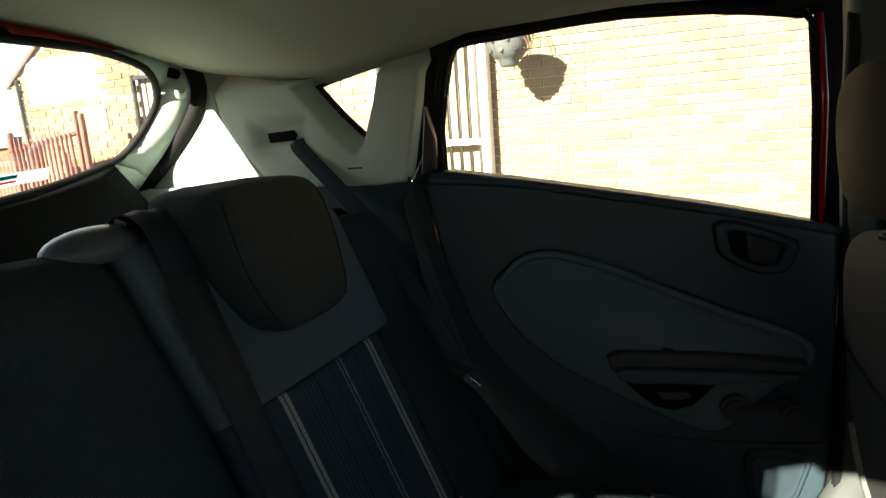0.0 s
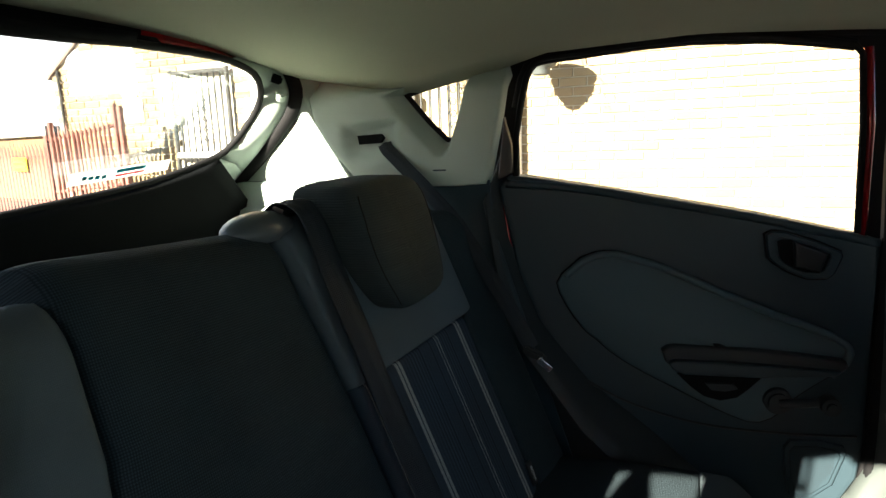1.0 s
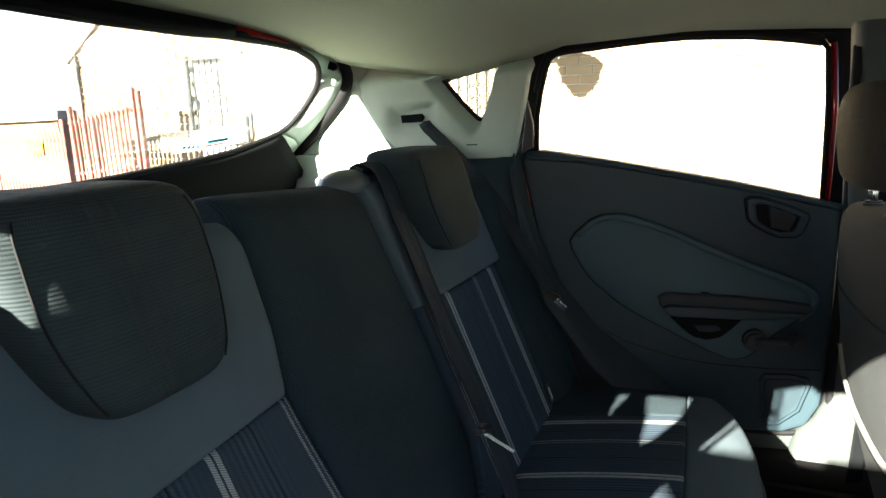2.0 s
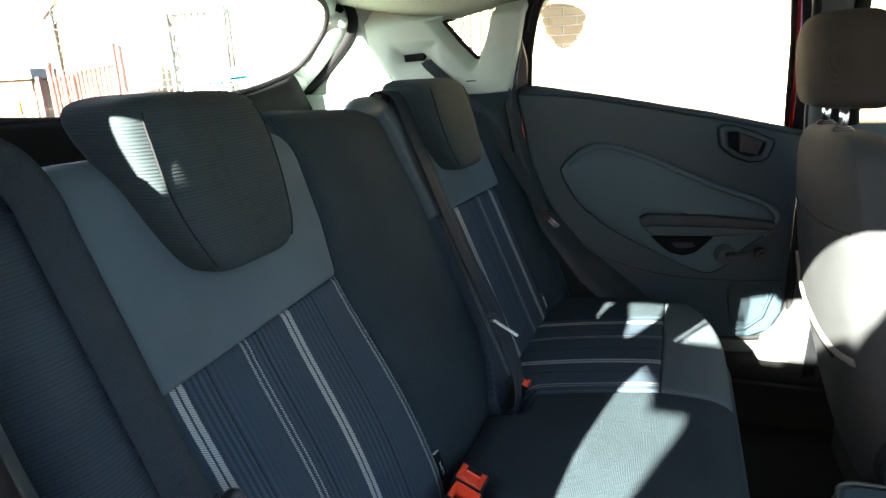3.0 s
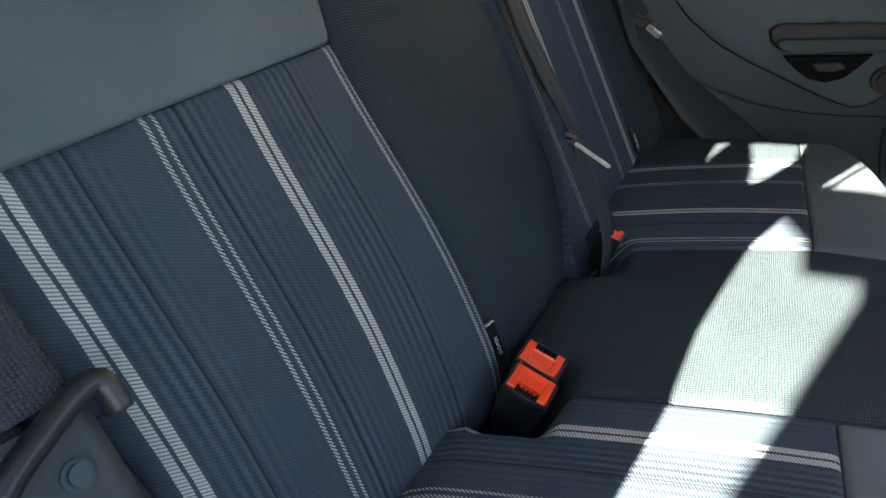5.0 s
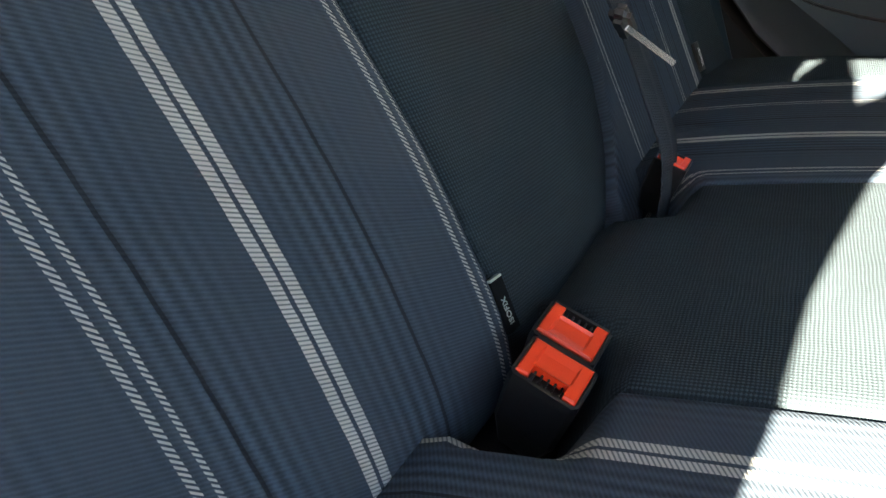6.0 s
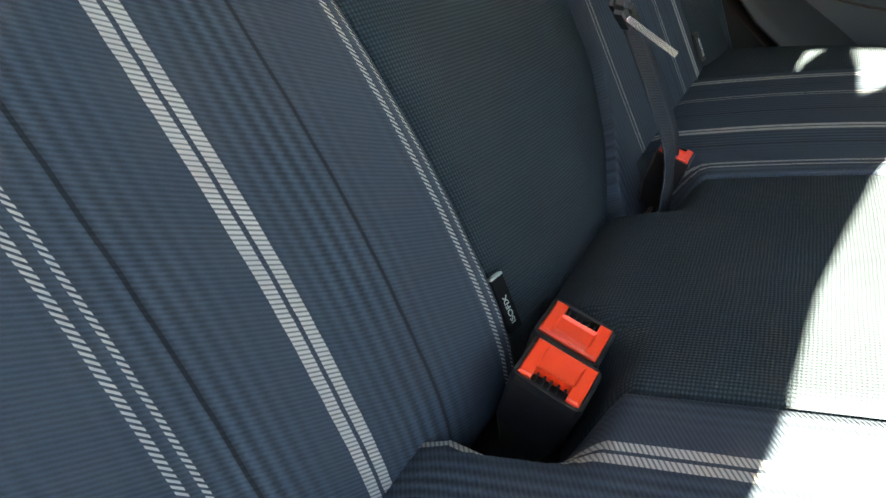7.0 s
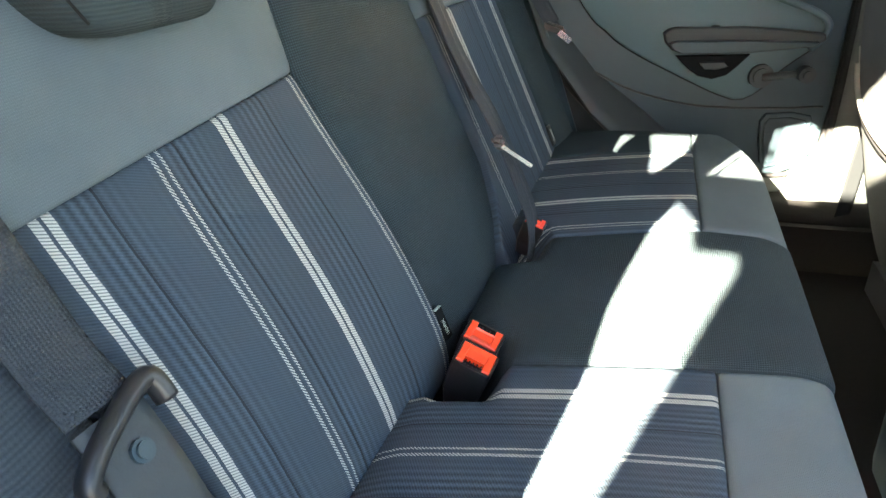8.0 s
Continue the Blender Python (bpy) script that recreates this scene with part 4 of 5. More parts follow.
def backrest_centre(bench):
    def face(s, t):
        z = lerp(0.525, lerp(1.048, 1.036, s), t)
        y = lerp(inner_y(z) + 0.003, split_y(z) - 0.003, s)
        return back_x(y, z) - 0.004 + 0.016 * math.sin(math.pi * s) * (0.4 + 0.6 * math.sin(math.pi * min(1, t * 1.2))), y, z
    pad("centre_backrest", face, 0.30, 0.52, DARK, bench, label="plain dark woven centre backrest", rolls=((0.03, 0.016), (0.03, 0.016), (0.08, 0.05), (0.045, 0.045)), thick=0.09, n=(30, 40))


def backrest_far(bench):
    seat = pad("backrest", lambda s, t: (back_x(lerp(0.12, 0.57, s), lerp(0.50, 1.005, t)) - 0.040, lerp(0.15 if t > .3 else 0.13, 0.57, s), lerp(0.50, 1.005, t)), 0.45, 0.5, DARK, bench, thick=0.09, n=(8, 8), rolls=((0.03, 0.02),) * 4)

    def panel(s, t):
        z = lerp(0.53, 0.850, t)
        y = lerp(split_y(z) + 0.004, 0.432, s)
        return back_x(y, z), y, z

    def pan_uv(s, t):
        z = lerp(0.53, 0.850, t)
        return lerp(split_y(z) + 0.004, 0.432, s) - 0.196, t * 0.335
    pad("striped_panel", panel, 0.26, 0.31, STRIPE_FAR, seat, label="dark blue ribbed cloth with pale stripes", uv=pan_uv,
        rolls=((0.008, 0.003), (0.008, 0.004), (0.03, 0.02), (0.008, 0.004)), n=(40, 30))

    def shoulder(s, t):
        z = lerp(0.851, 1.044, t)
        y = lerp(split_y(z) + 0.004, 0.462, s)
        return back_x(y, z) + 0.002, y, z
    pad("shoulder", shoulder, 0.28, 0.17, MID, seat, label="plain blue-grey cloth shoulder", rolls=((0.010, 0.005), (0.008, 0.003), (0.008, 0.004), (0.045, 0.040)), thick=0.06, n=(24, 20))

    def bolster(s, t):
        z = lerp(0.53, 1.005, t)
        y = lerp(0.433 if z < 0.850 else 0.463, 0.585, s)
        return back_x(y, z) + 0.012 * math.sin(math.pi * s), y, z
    pad("side_bolster", bolster, 0.15, 0.5, DARK, seat, label="dark woven side bolster", rolls=((0.010, 0.006), (0.05, 0.05), (0.02, 0.01), (0.05, 0.04)), thick=0.05, n=(20, 34))
    tag = thing("fixing_tag", "small black woven tag with white lettering by the seat joint", "tag", at=(0.2, 0.43, 0.6))
    x = back_x(0.42, 0.622) + 0.006
    box("label", (0.003, 0.014, 0.034), Matrix.Translation((x, 0.424, 0.620)) @ pose(0, 0, 0, 0, -22, -10), BLACK, tag)
    word = bpy.data.curves.new("lettering", "FONT")
    word.body, word.size, word.align_x, word.align_y, word.extrude = "ISOFIX", 0.0075, "CENTER", "CENTER", 0.0002
    lettering(word, Matrix.Translation((x + 0.0024, 0.424, 0.620)) @ pose(0, 0, 0, 0, -22, -10) @ Matrix(((0, 0, 1, 0), (1, 0, 0, 0), (0, 1, 0, 0), (0, 0, 0, 1))) @ pose(0, 0, 0, 0, 0, -90), WHITE, tag)


def headrest(x0, y0, wide, tall, label):
    head = thing("headrest", label, "headrest", "rear headrests", at=(0.0, y0, 0.9))
    rows, uvs, faces = [], [], []
    levels = [(0.889, 0.046, 0.30), (0.892, 0.060, 0.60), (0.900, 0.072, 0.85), (0.915, 0.081, 0.97), (0.935, 0.089, 1.0), (0.960, 0.097, 1.0), (0.985, 0.103, 1.0), (1.010, 0.107, 1.0), (1.025, 0.107, 0.97), (1.036, 0.103, 0.90), (1.044, 0.094, 0.78), (1.049, 0.077, 0.56), (1.051, 0.050, 0.30)]
    n, up, last = 44, 0.0, None
    for z, w, f in levels:
        w, z = w * wide, 1.062 - (1.051 - z) * tall
        cx = x0 + 0.016 + 0.07 * y0 + 0.35 * (0.9 - z) + 0.012 * (1 - f)
        back = 0.022 * max(0, (z - 1.0) / 0.05)
        if last:
            up += math.hypot(z - last[0], 0.042 * (f - last[1]))
        last, around = (z, f), 0.0
        for i in range(n):
            q = 2 * math.pi * i / n
            c, s = math.cos(q), math.sin(q)
            px = cx - back * (c < 0) + 0.042 * f * math.copysign(abs(c) ** 0.45, c)
            py = y0 + w * math.copysign(abs(s) ** 0.64, s)
            rows.append(Vector((px, py, z)))
            uvs.append((i * 0.0125, up))
    m = len(levels)
    for j in range(m - 1):
        faces += [(j * n + i, j * n + (i + 1) % n, (j + 1) * n + (i + 1) % n, (j + 1) * n + i) for i in range(n)]
    faces += [tuple(range(n - 1, -1, -1)), tuple(range((m - 1) * n, m * n))]
    cover = raw("cloth_cover", rows, faces, HEADCLOTH, head, "dark grey ribbed cloth cover", True, uvs)
    sub = cover.modifiers.new("round", "SUBSURF")
    sub.levels = sub.render_levels = 2
    # seams between the front and the side panels
    for side in (-1, 1):
        line = []
        for z, w, f in levels[2:-3]:
            z, r = 1.062 - (1.051 - z) * tall, table(z, [(0.90, 0.91), (0.935, 0.915), (0.96, 0.90), (0.985, 0.87), (1.01, 0.83), (1.04, 0.80)])
            cx = x0 + 0.016 + 0.07 * y0 + 0.35 * (0.9 - z) + 0.012 * (1 - f)
            c = (1 - r ** (2 / 0.64)) ** 0.5
            line.append(Vector((cx + 0.042 * f * c ** 0.45 + 0.0002, y0 + side * (w * wide * r + 0.0002), z)))
        tube("seam", smooth_line(line, 4), 0.0010, RUBBER, head, n=6)
    for s in (-0.05, 0.05):
        tube("post", [(back_x(y0, 0.93) - 0.05, y0 + s, 0.90), (back_x(y0, 1.0) - 0.045, y0 + s, 1.0)], 0.005, CHROME, head)


def cushion_z(x, y):
    front = max(0.0, x - 0.475)
    hollow = 0.0
    for yc, w in ((-0.150, 0.058), (0.090, 0.048)):
        hollow += 0.10 * min(1, max(0, (0.236 - x) / 0.05)) * max(0, 1 - ((y - yc) / w) ** 2)
    return 0.580 - hollow + 0.025 * y + 0.006 * math.sin(math.pi * min(1, max(0, (x - 0.15) / 0.4))) - 5.5 * front * front


def cushion(bench):
    seat = box("cushion", (0.36, 1.06, 0.16), (0.31, -0.01, 0.43), CARPET, bench, bevel=0.02)

    def patch(x0, x1, ya, yb):
        def fn(s, t):
            x = lerp(x0, x1, s)
            y = lerp(ya(x), yb(x), t)
            return x, y, cushion_z(x, y)
        return fn
    n_in, f_in, f_out = (lambda x: -0.117 - 0.18 * (0.419 - x)), (lambda x: 0.165 - 0.28 * (0.419 - x)), (lambda x: 0.455 - 0.28 * (0.419 - x))
    pad("centre_section", patch(0.155, 0.533, lambda x: n_in(x) + 0.002, lambda x: f_in(min(x, 0.419)) - 0.002), 0.39, 0.26, DARK, seat, label="plain dark woven centre seat",
        rolls=((0.06, 0.06), (0.02, 0.022), (0.012, 0.006), (0.012, 0.006)), n=(34, 26), thick=0.05, puff=0.004)
    pad("striped_panel", patch(0.125, 0.418, lambda x: n_in(x) - 0.315, n_in), 0.28, 0.315, STRIPE_SEAT_NEAR, seat, label="dark blue ribbed cloth with pale stripes",
        uv=lambda s, t: (0.315 * (1 - t), s * 0.28), rolls=((0.055, 0.045), (0.007, 0.004), (0.008, 0.004), (0.008, 0.004)), n=(34, 40), puff=0.003)
    pad("striped_panel", patch(0.150, 0.418, f_in, f_out), 0.26, 0.290, STRIPE_SEAT_FAR, seat, label="dark blue ribbed cloth with pale stripes",
        uv=lambda s, t: (0.290 * t, s * 0.26), rolls=((0.05, 0.04), (0.007, 0.004), (0.008, 0.004), (0.008, 0.004)), n=(34, 34), puff=0.003)
    pad("front_border", patch(0.419, 0.530, lambda x: -0.56, lambda x: n_in(x)), 0.12, 0.435, MID, seat, label="plain blue-grey cloth front border",
        rolls=((0.007, 0.004), (0.025, 0.028), (0.02, 0.015), (0.010, 0.005)), n=(16, 30), thick=0.05)

    def far_front(s, t):
        y = lerp(0.165, 0.560, t)
        x = lerp(0.419, 0.535 - 0.115 * max(0, (y - 0.36) / 0.23) ** 2.2, s)
        return x, y, cushion_z(x, y)
    pad("front_border", far_front, 0.115, 0.41, MID, seat, rolls=((0.007, 0.004), (0.025, 0.028), (0.010, 0.005), (0.03, 0.03)), n=(16, 30), thick=0.05)
    pad("side_section", patch(0.16, 0.418, lambda x: f_out(x) + 0.001, lambda x: 0.560 - 0.02 * (0.407 - x)), 0.25, 0.17, DARK, seat, label="plain dark cloth seat side",
        rolls=((0.02, 0.012), (0.006, 0.003), (0.008, 0.004), (0.05, 0.03)), n=(24, 20), thick=0.05, puff=0.004)
    pad("side_section", patch(0.125, 0.418, lambda x: -0.575, lambda x: n_in(x) - 0.316), 0.28, 0.12, MID, seat, rolls=((0.02, 0.012), (0.006, 0.003), (0.04, 0.03), (0.008, 0.004)), n=(24, 16), thick=0.05)
    # front and lower body of the cushion
    rows = []
    for z, dx in ((0.0, -0.012), (-0.03, 0.002), (-0.08, 0.004), (-0.15, -0.010), (-0.20, -0.05)):
        line = []
        for y in np.linspace(-0.565, 0.545, 40):
            fx = 0.529 - 0.115 * max(0, (y - 0.36) / 0.21) ** 2.2
            line.append(Vector((fx + dx, y, cushion_z(0.505, y) - 0.028 + z)))
        rows.append(line)
    loft("front_skirt", rows, DARK, seat, "dark cloth front face", thick=0.01)


bench = thing("rear_seat", "rear bench seat in dark cloth with blue striped panels", "car seat", at=(0.3, 0, 0.35))
backrest_near(bench)
backrest_centre(bench)
backrest_far(bench)
cushion(bench)
headrest(0.020, -0.270, 0.91, 1.0, "dark grey cloth rear headrest lit along its edge")
headrest(0.022, 0.304, 1.0, 0.95, "dark grey cloth rear headrest beside the rear pillar")


# ---- belts and buckles ----
def buckle(name_at, turn, label, size=1.0):
    b = thing("belt_buckle", label, "seat belt buckle", "rear belt buckles", at=name_at)
    m = Matrix.Translation(name_at) @ turn @ Matrix.Diagonal((0.88 * size, 1.16 * size, size, 1))
    bm = bmesh.new()
    # open-topped black housing
    ring = lambda sx, sy, z: [m @ Vector((x * sx, y * sy, z)) for x, y in ((-1, -0.82), (-0.86, -1), (0.86, -1), (1, -0.82), (1, 0.82), (0.86, 1), (-0.86, 1), (-1, 0.82))]
    rows = [ring(0.014, 0.008, -0.075), ring(0.0215, 0.0125, -0.045), ring(0.0225, 0.0130, -0.004), ring(0.0218, 0.0125, 0.0015), ring(0.0200, 0.0108, 0.0015), ring(0.0195, 0.0104, -0.006)]
    vs = [[bm.verts.new(v) for v in row] for row in rows]
    for a, c in zip(vs, vs[1:]):
        for i in range(8):
            bm.faces.new((a[i], a[(i + 1) % 8], c[(i + 1) % 8], c[i]))
    bm.faces.new(vs[-1])
    part("housing", bm, BLACK, b, "black plastic housing")
    # red push button: a tray with two arms round the slot for the tongue, its face sunk towards the slot
    bm = bmesh.new()
    us = (-0.0193, -0.0183, -0.0125, -0.0112, 0.0112, 0.0125, 0.0183, 0.0193)
    ws = (-0.0104, -0.0094, -0.0050, 0.0026, 0.0042, 0.0094, 0.0104)

    def face_z(u, w):
        edge = min(0.0193 - abs(u), 0.0104 - abs(w))
        sunk = 0.0016 if abs(u) < 0.0118 and -0.0052 < w < 0.0035 else 0.0
        return 0.0036 - (0.0012 if edge < 0.0005 else 0) - sunk
    grid = [[bm.verts.new(m @ Vector((u, w, face_z(u, w)))) for w in ws] for u in us]
    for i in range(7):
        for k in range(6):
            if not (us[i] >= -0.0113 and us[i + 1] <= 0.0113 and ws[k] > 0.003):
                bm.faces.new((grid[i][k], grid[i + 1][k], grid[i + 1][k + 1], grid[i][k + 1]))
    edges = [e for e in bm.edges if len(e.link_faces) == 1]
    walls = bmesh.ops.extrude_edge_only(bm, edges=edges)["geom"]
    bmesh.ops.translate(bm, verts=[v for v in walls if isinstance(v, bmesh.types.BMVert)], vec=m.to_3x3() @ Vector((0, 0, -0.007)))
    bmesh.ops.delete(bm, geom=[v for v in bm.verts if not v.link_faces], context="VERTS")
    part("release_button", bm, ORANGE, b, "bright orange-red release button")
    for i in range(5):
        box("slot_rib", (0.0014, 0.0050, 0.0030), m @ Matrix.Translation((-0.0088 + i * 0.0044, 0.0072, -0.0005)), BLACK, b, bevel=0.0003)
    return b


buckle((0.203, -0.119, 0.584), pose(0, 0, 0, 10, 21, -4), "black seat belt buckle with orange-red button at the seat joint")
buckle((0.205, -0.155, 0.584), pose(0, 0, 0, 10, 21, -4) @ pose(0, 0, 0, 0, 0, 180), "black seat belt buckle with orange-red button at the seat joint")
buckle((0.216, 0.107, 0.606), pose(0, 0, 0, 10, 21, -4), "black seat belt buckle half hidden beside the centre belt", 0.70)


def belts():
    near = thing("seat_belt", "dark grey seat belt over the near backrest with black grip", "seat belt", "rear seat belts", at=(0.1, -0.47, 0.55))
    pts = [Vector((-0.10, -0.560, 1.085)), Vector((-0.055, -0.500, 1.048)), Vector((-0.036, -0.452, 1.022))]
    for z in (0.995, 0.96, 0.92, 0.88, 0.84, 0.80, 0.77):
        pts.append(Vector((back_x(-0.438, z) + 0.010, -0.438, z)))
    pts.append(Vector((0.090, -0.440, 0.746)))
    line = smooth_line(pts, 8)
    strap("webbing", line, [(0.25, 0.75, -0.40)] * 14 + [(0.05, 1, 0.03)] * (len(line) - 14), 0.039, BELT, near, "dark grey woven webbing", crease=0.0005)
    low = smooth_line([(0.092, -0.440, 0.742), (0.104, -0.442, 0.723), (0.120, -0.445, 0.695), (0.138, -0.448, 0.640), (0.150, -0.450, 0.56)], 6)
    strap("folded_webbing", low, (0.05, 1.0, 0.05), 0.039, CONSOLE, near, "webbing folded below the grip", thick=0.004)
    bar = smooth_line([(0.105, -0.413, 0.733), (0.098, -0.414, 0.747), (0.097, -0.426, 0.746), (0.098, -0.440, 0.741), (0.100, -0.456, 0.735), (0.103, -0.469, 0.727), (0.105, -0.468, 0.720)], 5)
    tube("grip", bar, 0.0060, BLACK, near, "black moulded grip", n=12, flat=1.25)
    disc("stop_button", 0.0066, 0.007, Matrix.Translation((0.108, -0.440, 0.722)) @ pose(0, 0, 0, 0, 62, 0), CARD, near, "round dark belt stop", bevel=0.002)

    mid = thing("seat_belt", "dark centre seat belt hanging down the backrest with steel tongue", "seat belt", "rear seat belts", at=(0.1, 0.13, 0.55))
    line = [Vector((back_x(y, z) + off, y, z)) for z, y, off in ((1.025, 0.180, -0.050), (1.046, 0.180, -0.014), (1.034, 0.180, 0.010), (0.985, 0.178, 0.010), (0.92, 0.174, 0.012), (0.85, 0.168, 0.014), (0.78, 0.158, 0.022), (0.72, 0.135, 0.040))]
    line += [Vector((0.196, 0.106, 0.660)), Vector((0.216, 0.086, 0.615)), Vector((0.214, 0.082, 0.56))]
    strap("webbing", smooth_line(line, 8), (0.07, 1, 0), 0.040, BELT, mid, "dark grey woven webbing", crease=0.0012)
    strap("return_webbing", smooth_line([Vector((back_x(0.166, z) + 0.017, 0.160 + 0.014 * k, z)) for k, z in ((0.4, 0.98), (0.3, 0.88), (0.2, 0.80), (0, 0.75))], 8), (0.07, 1, 0.1), 0.034, BELT, mid, crease=0.0014)
    box("grip", (0.016, 0.050, 0.014), Matrix.Translation((0.176, 0.085, 0.716)) @ pose(0, 0, 0, -25, 10, 0), BLACK, mid, "black moulded belt grip", bevel=0.005, seg=3)
    box("tongue_plate", (0.003, 0.048, 0.0045), Matrix.Translation((0.195, 0.092, 0.698)) @ pose(0, 0, 0, -38, 0, -60), CHROME, mid, "bright steel tongue", bevel=0.0006)
    cover = thing("belt_guide", "pale plastic belt guide on top of the backrest", "belt guide", at=(-0.03, 0.15, 1.01))
    bm = bmesh.new()
    bmesh.ops.create_uvsphere(bm, u_segments=24, v_segments=12, radius=1.0)
    bmesh.ops.delete(bm, geom=[v for v in bm.verts if v.co.z < -0.6], context="VERTS")
    bm.transform(Matrix.Translation((-0.036, 0.140, 1.020)) @ Matrix.Diagonal((0.030, 0.052, 0.020, 1)))
    # pale plastic, its grey lifted further for the skylight that grazes it
    part("cover", bm, GUIDE, cover, smooth=True)
    box("loop", (0.026, 0.050, 0.012), Matrix.Translation((-0.026, 0.180, 1.036)) @ pose(0, 0, 0, 0, 20, 0), BLACK, cover, "black belt loop", bevel=0.006)

    far = thing("seat_belt", "dark seat belt hanging beside the rear pillar with steel tongue", "seat belt", "rear seat belts", at=(0.1, 0.56, 0.72))
    pts = [Vector((-0.112, 0.606, 1.098)), Vector((-0.098, 0.588, 1.088)), Vector((-0.07, 0.572, 1.068)), Vector((-0.01, 0.545, 1.022)), Vector((0.045, 0.530, 0.970)), Vector((0.100, 0.510, 0.90)), Vector((0.145, 0.492, 0.84)), Vector((0.178, 0.478, 0.792))]
    strap("webbing", smooth_line(pts, 8), (1, 0.25, 0.35), 0.024, BELT, far, "dark grey woven webbing", crease=0.001)
    box("grip", (0.036, 0.012, 0.014), Matrix.Translation((0.182, 0.474, 0.785)) @ pose(0, 0, 0, 0, 20, 0), BLACK, far, "black moulded belt grip", bevel=0.004, seg=3)
    box("tongue_plate", (0.024, 0.002, 0.010), Matrix.Translation((0.200, 0.464, 0.773)) @ pose(0, 0, 0, 0, 38, 0), CHROME, far, "bright steel tongue", bevel=0.0006)
    latch = thing("seat_latch", "grey backrest release latch on top of the seat", "latch", at=(-0.01, -0.50, 1.0))
    box("base", (0.05, 0.044, 0.012), Matrix.Translation((-0.052, -0.486, 1.008)) @ pose(0, 0, 0, 0, 10, 0), CARD, latch, bevel=0.004)
    tube("loop", smooth_line([(-0.035, -0.510, 1.012), (-0.027, -0.500, 1.018), (-0.027, -0.475, 1.018), (-0.035, -0.465, 1.012)], 5), 0.003, BLACK, latch)


belts()


# ---- front seat and console ----
def front_seat():
    seat = thing("front_seat", "dark grey cloth front passenger seat partly in sunlight", "front seat", at=(0.78, 0.38, 0.30))
    n = 48
    rows, uvs, faces = [], [], []
    levels = [(0.36, 0.815, 0.16, 0.060), (0.42, 0.792, 0.180, 0.070), (0.50, 0.768, 0.198, 0.072), (0.60, 0.740, 0.216, 0.072), (0.70, 0.712, 0.235, 0.068), (0.80, 0.692, 0.228, 0.062), (0.87, 0.678, 0.215, 0.056), (0.92, 0.667, 0.195, 0.048), (0.945, 0.661, 0.172, 0.040), (0.960, 0.657, 0.140, 0.028), (0.966, 0.655, 0.10, 0.012)]
    for z, cx, w, d in levels:
        for i in range(n):
            q = 2 * math.pi * i / n
            c, s = math.cos(q), math.sin(q)
            px = cx + d * math.copysign(abs(c) ** 0.8, c) + (0.03 * abs(s) ** 3 if c > -0.2 else 0)
            py = 0.385 + w * math.copysign(abs(s) ** 0.7, s)
            rows.append(Vector((px, py, z)))
            uvs.append((py + px, z))
    m = len(levels)
    for j in range(m - 1):
        faces += [(j * n + i, j * n + (i + 1) % n, (j + 1) * n + (i + 1) % n, (j + 1) * n + i) for i in range(n)]
    faces += [tuple(range(n - 1, -1, -1)), tuple(range((m - 1) * n, m * n))]
    cover = raw("backrest", rows, faces, FRONTCLOTH, seat, "dark grey cloth backrest seen from behind", True, uvs)
    sub = cover.modifiers.new("round", "SUBSURF")
    sub.levels = sub.render_levels = 2
    # piping, pocket and hinge cover on the back
    def back_at(y, z, d=0.0):
        s = min(0.98, abs(y - 0.385) / table(z, [(r[0], r[2]) for r in levels])) ** (1 / 0.7)
        return Vector((table(z, [(r[0], r[1]) for r in levels]) - table(z, [(r[0], r[3]) for r in levels]) * (1 - s * s) ** 0.4 - d, y, z))
    tube("pocket_edge", smooth_line([back_at(y, z, -0.001) for y, z in ((0.545, 0.72), (0.535, 0.690), (0.505, 0.668), (0.44, 0.652), (0.36, 0.644), (0.27, 0.642), (0.20, 0.65))], 6), 0.0065, BEAD, seat, "pale padded pocket edge")
    tube("side_piping", smooth_line([back_at(y, z, -0.002) for y, z in ((0.575, 0.74), (0.578, 0.66), (0.572, 0.58), (0.560, 0.50), (0.542, 0.43))], 6), 0.0055, BEAD, seat)
    tube("seam", smooth_line([back_at(y, z, 0.0005) for y, z in ((0.585, 0.84), (0.50, 0.835), (0.385, 0.832), (0.27, 0.835), (0.19, 0.84))], 6), 0.0016, RUBBER, seat)
    tube("pocket_slit", smooth_line([back_at(y, z, 0.001) for y, z in ((0.55, 0.672), (0.505, 0.653), (0.44, 0.638), (0.36, 0.630), (0.27, 0.628))], 6), 0.0028, RUBBER, seat)
    m_hinge = Matrix.Translation((0.750, 0.165, 0.520)) @ pose(0, 0, 0, 90, 0, 25)
    disc("hinge_cover", 0.050, 0.03, m_hinge, BLACK, seat, "black hinge cover", bevel=0.008)
    tube("hinge_rim", [m_hinge @ Vector((0.046 * math.cos(q), 0.046 * math.sin(q), 0.014)) for q in np.linspace(0, 2 * math.pi, 32, endpoint=False)], 0.0020, CONSOLE, seat, closed=True)
    # head restraint on two steel posts
    rows, uvs, faces = [], [], []
    levels = [(0.995, 0.060, 0.40), (0.998, 0.095, 0.75), (1.006, 0.114, 0.95), (1.03, 0.122, 1.0), (1.06, 0.124, 1.0), (1.09, 0.120, 0.98), (1.115, 0.108, 0.90), (1.130, 0.090, 0.72), (1.137, 0.060, 0.42)]
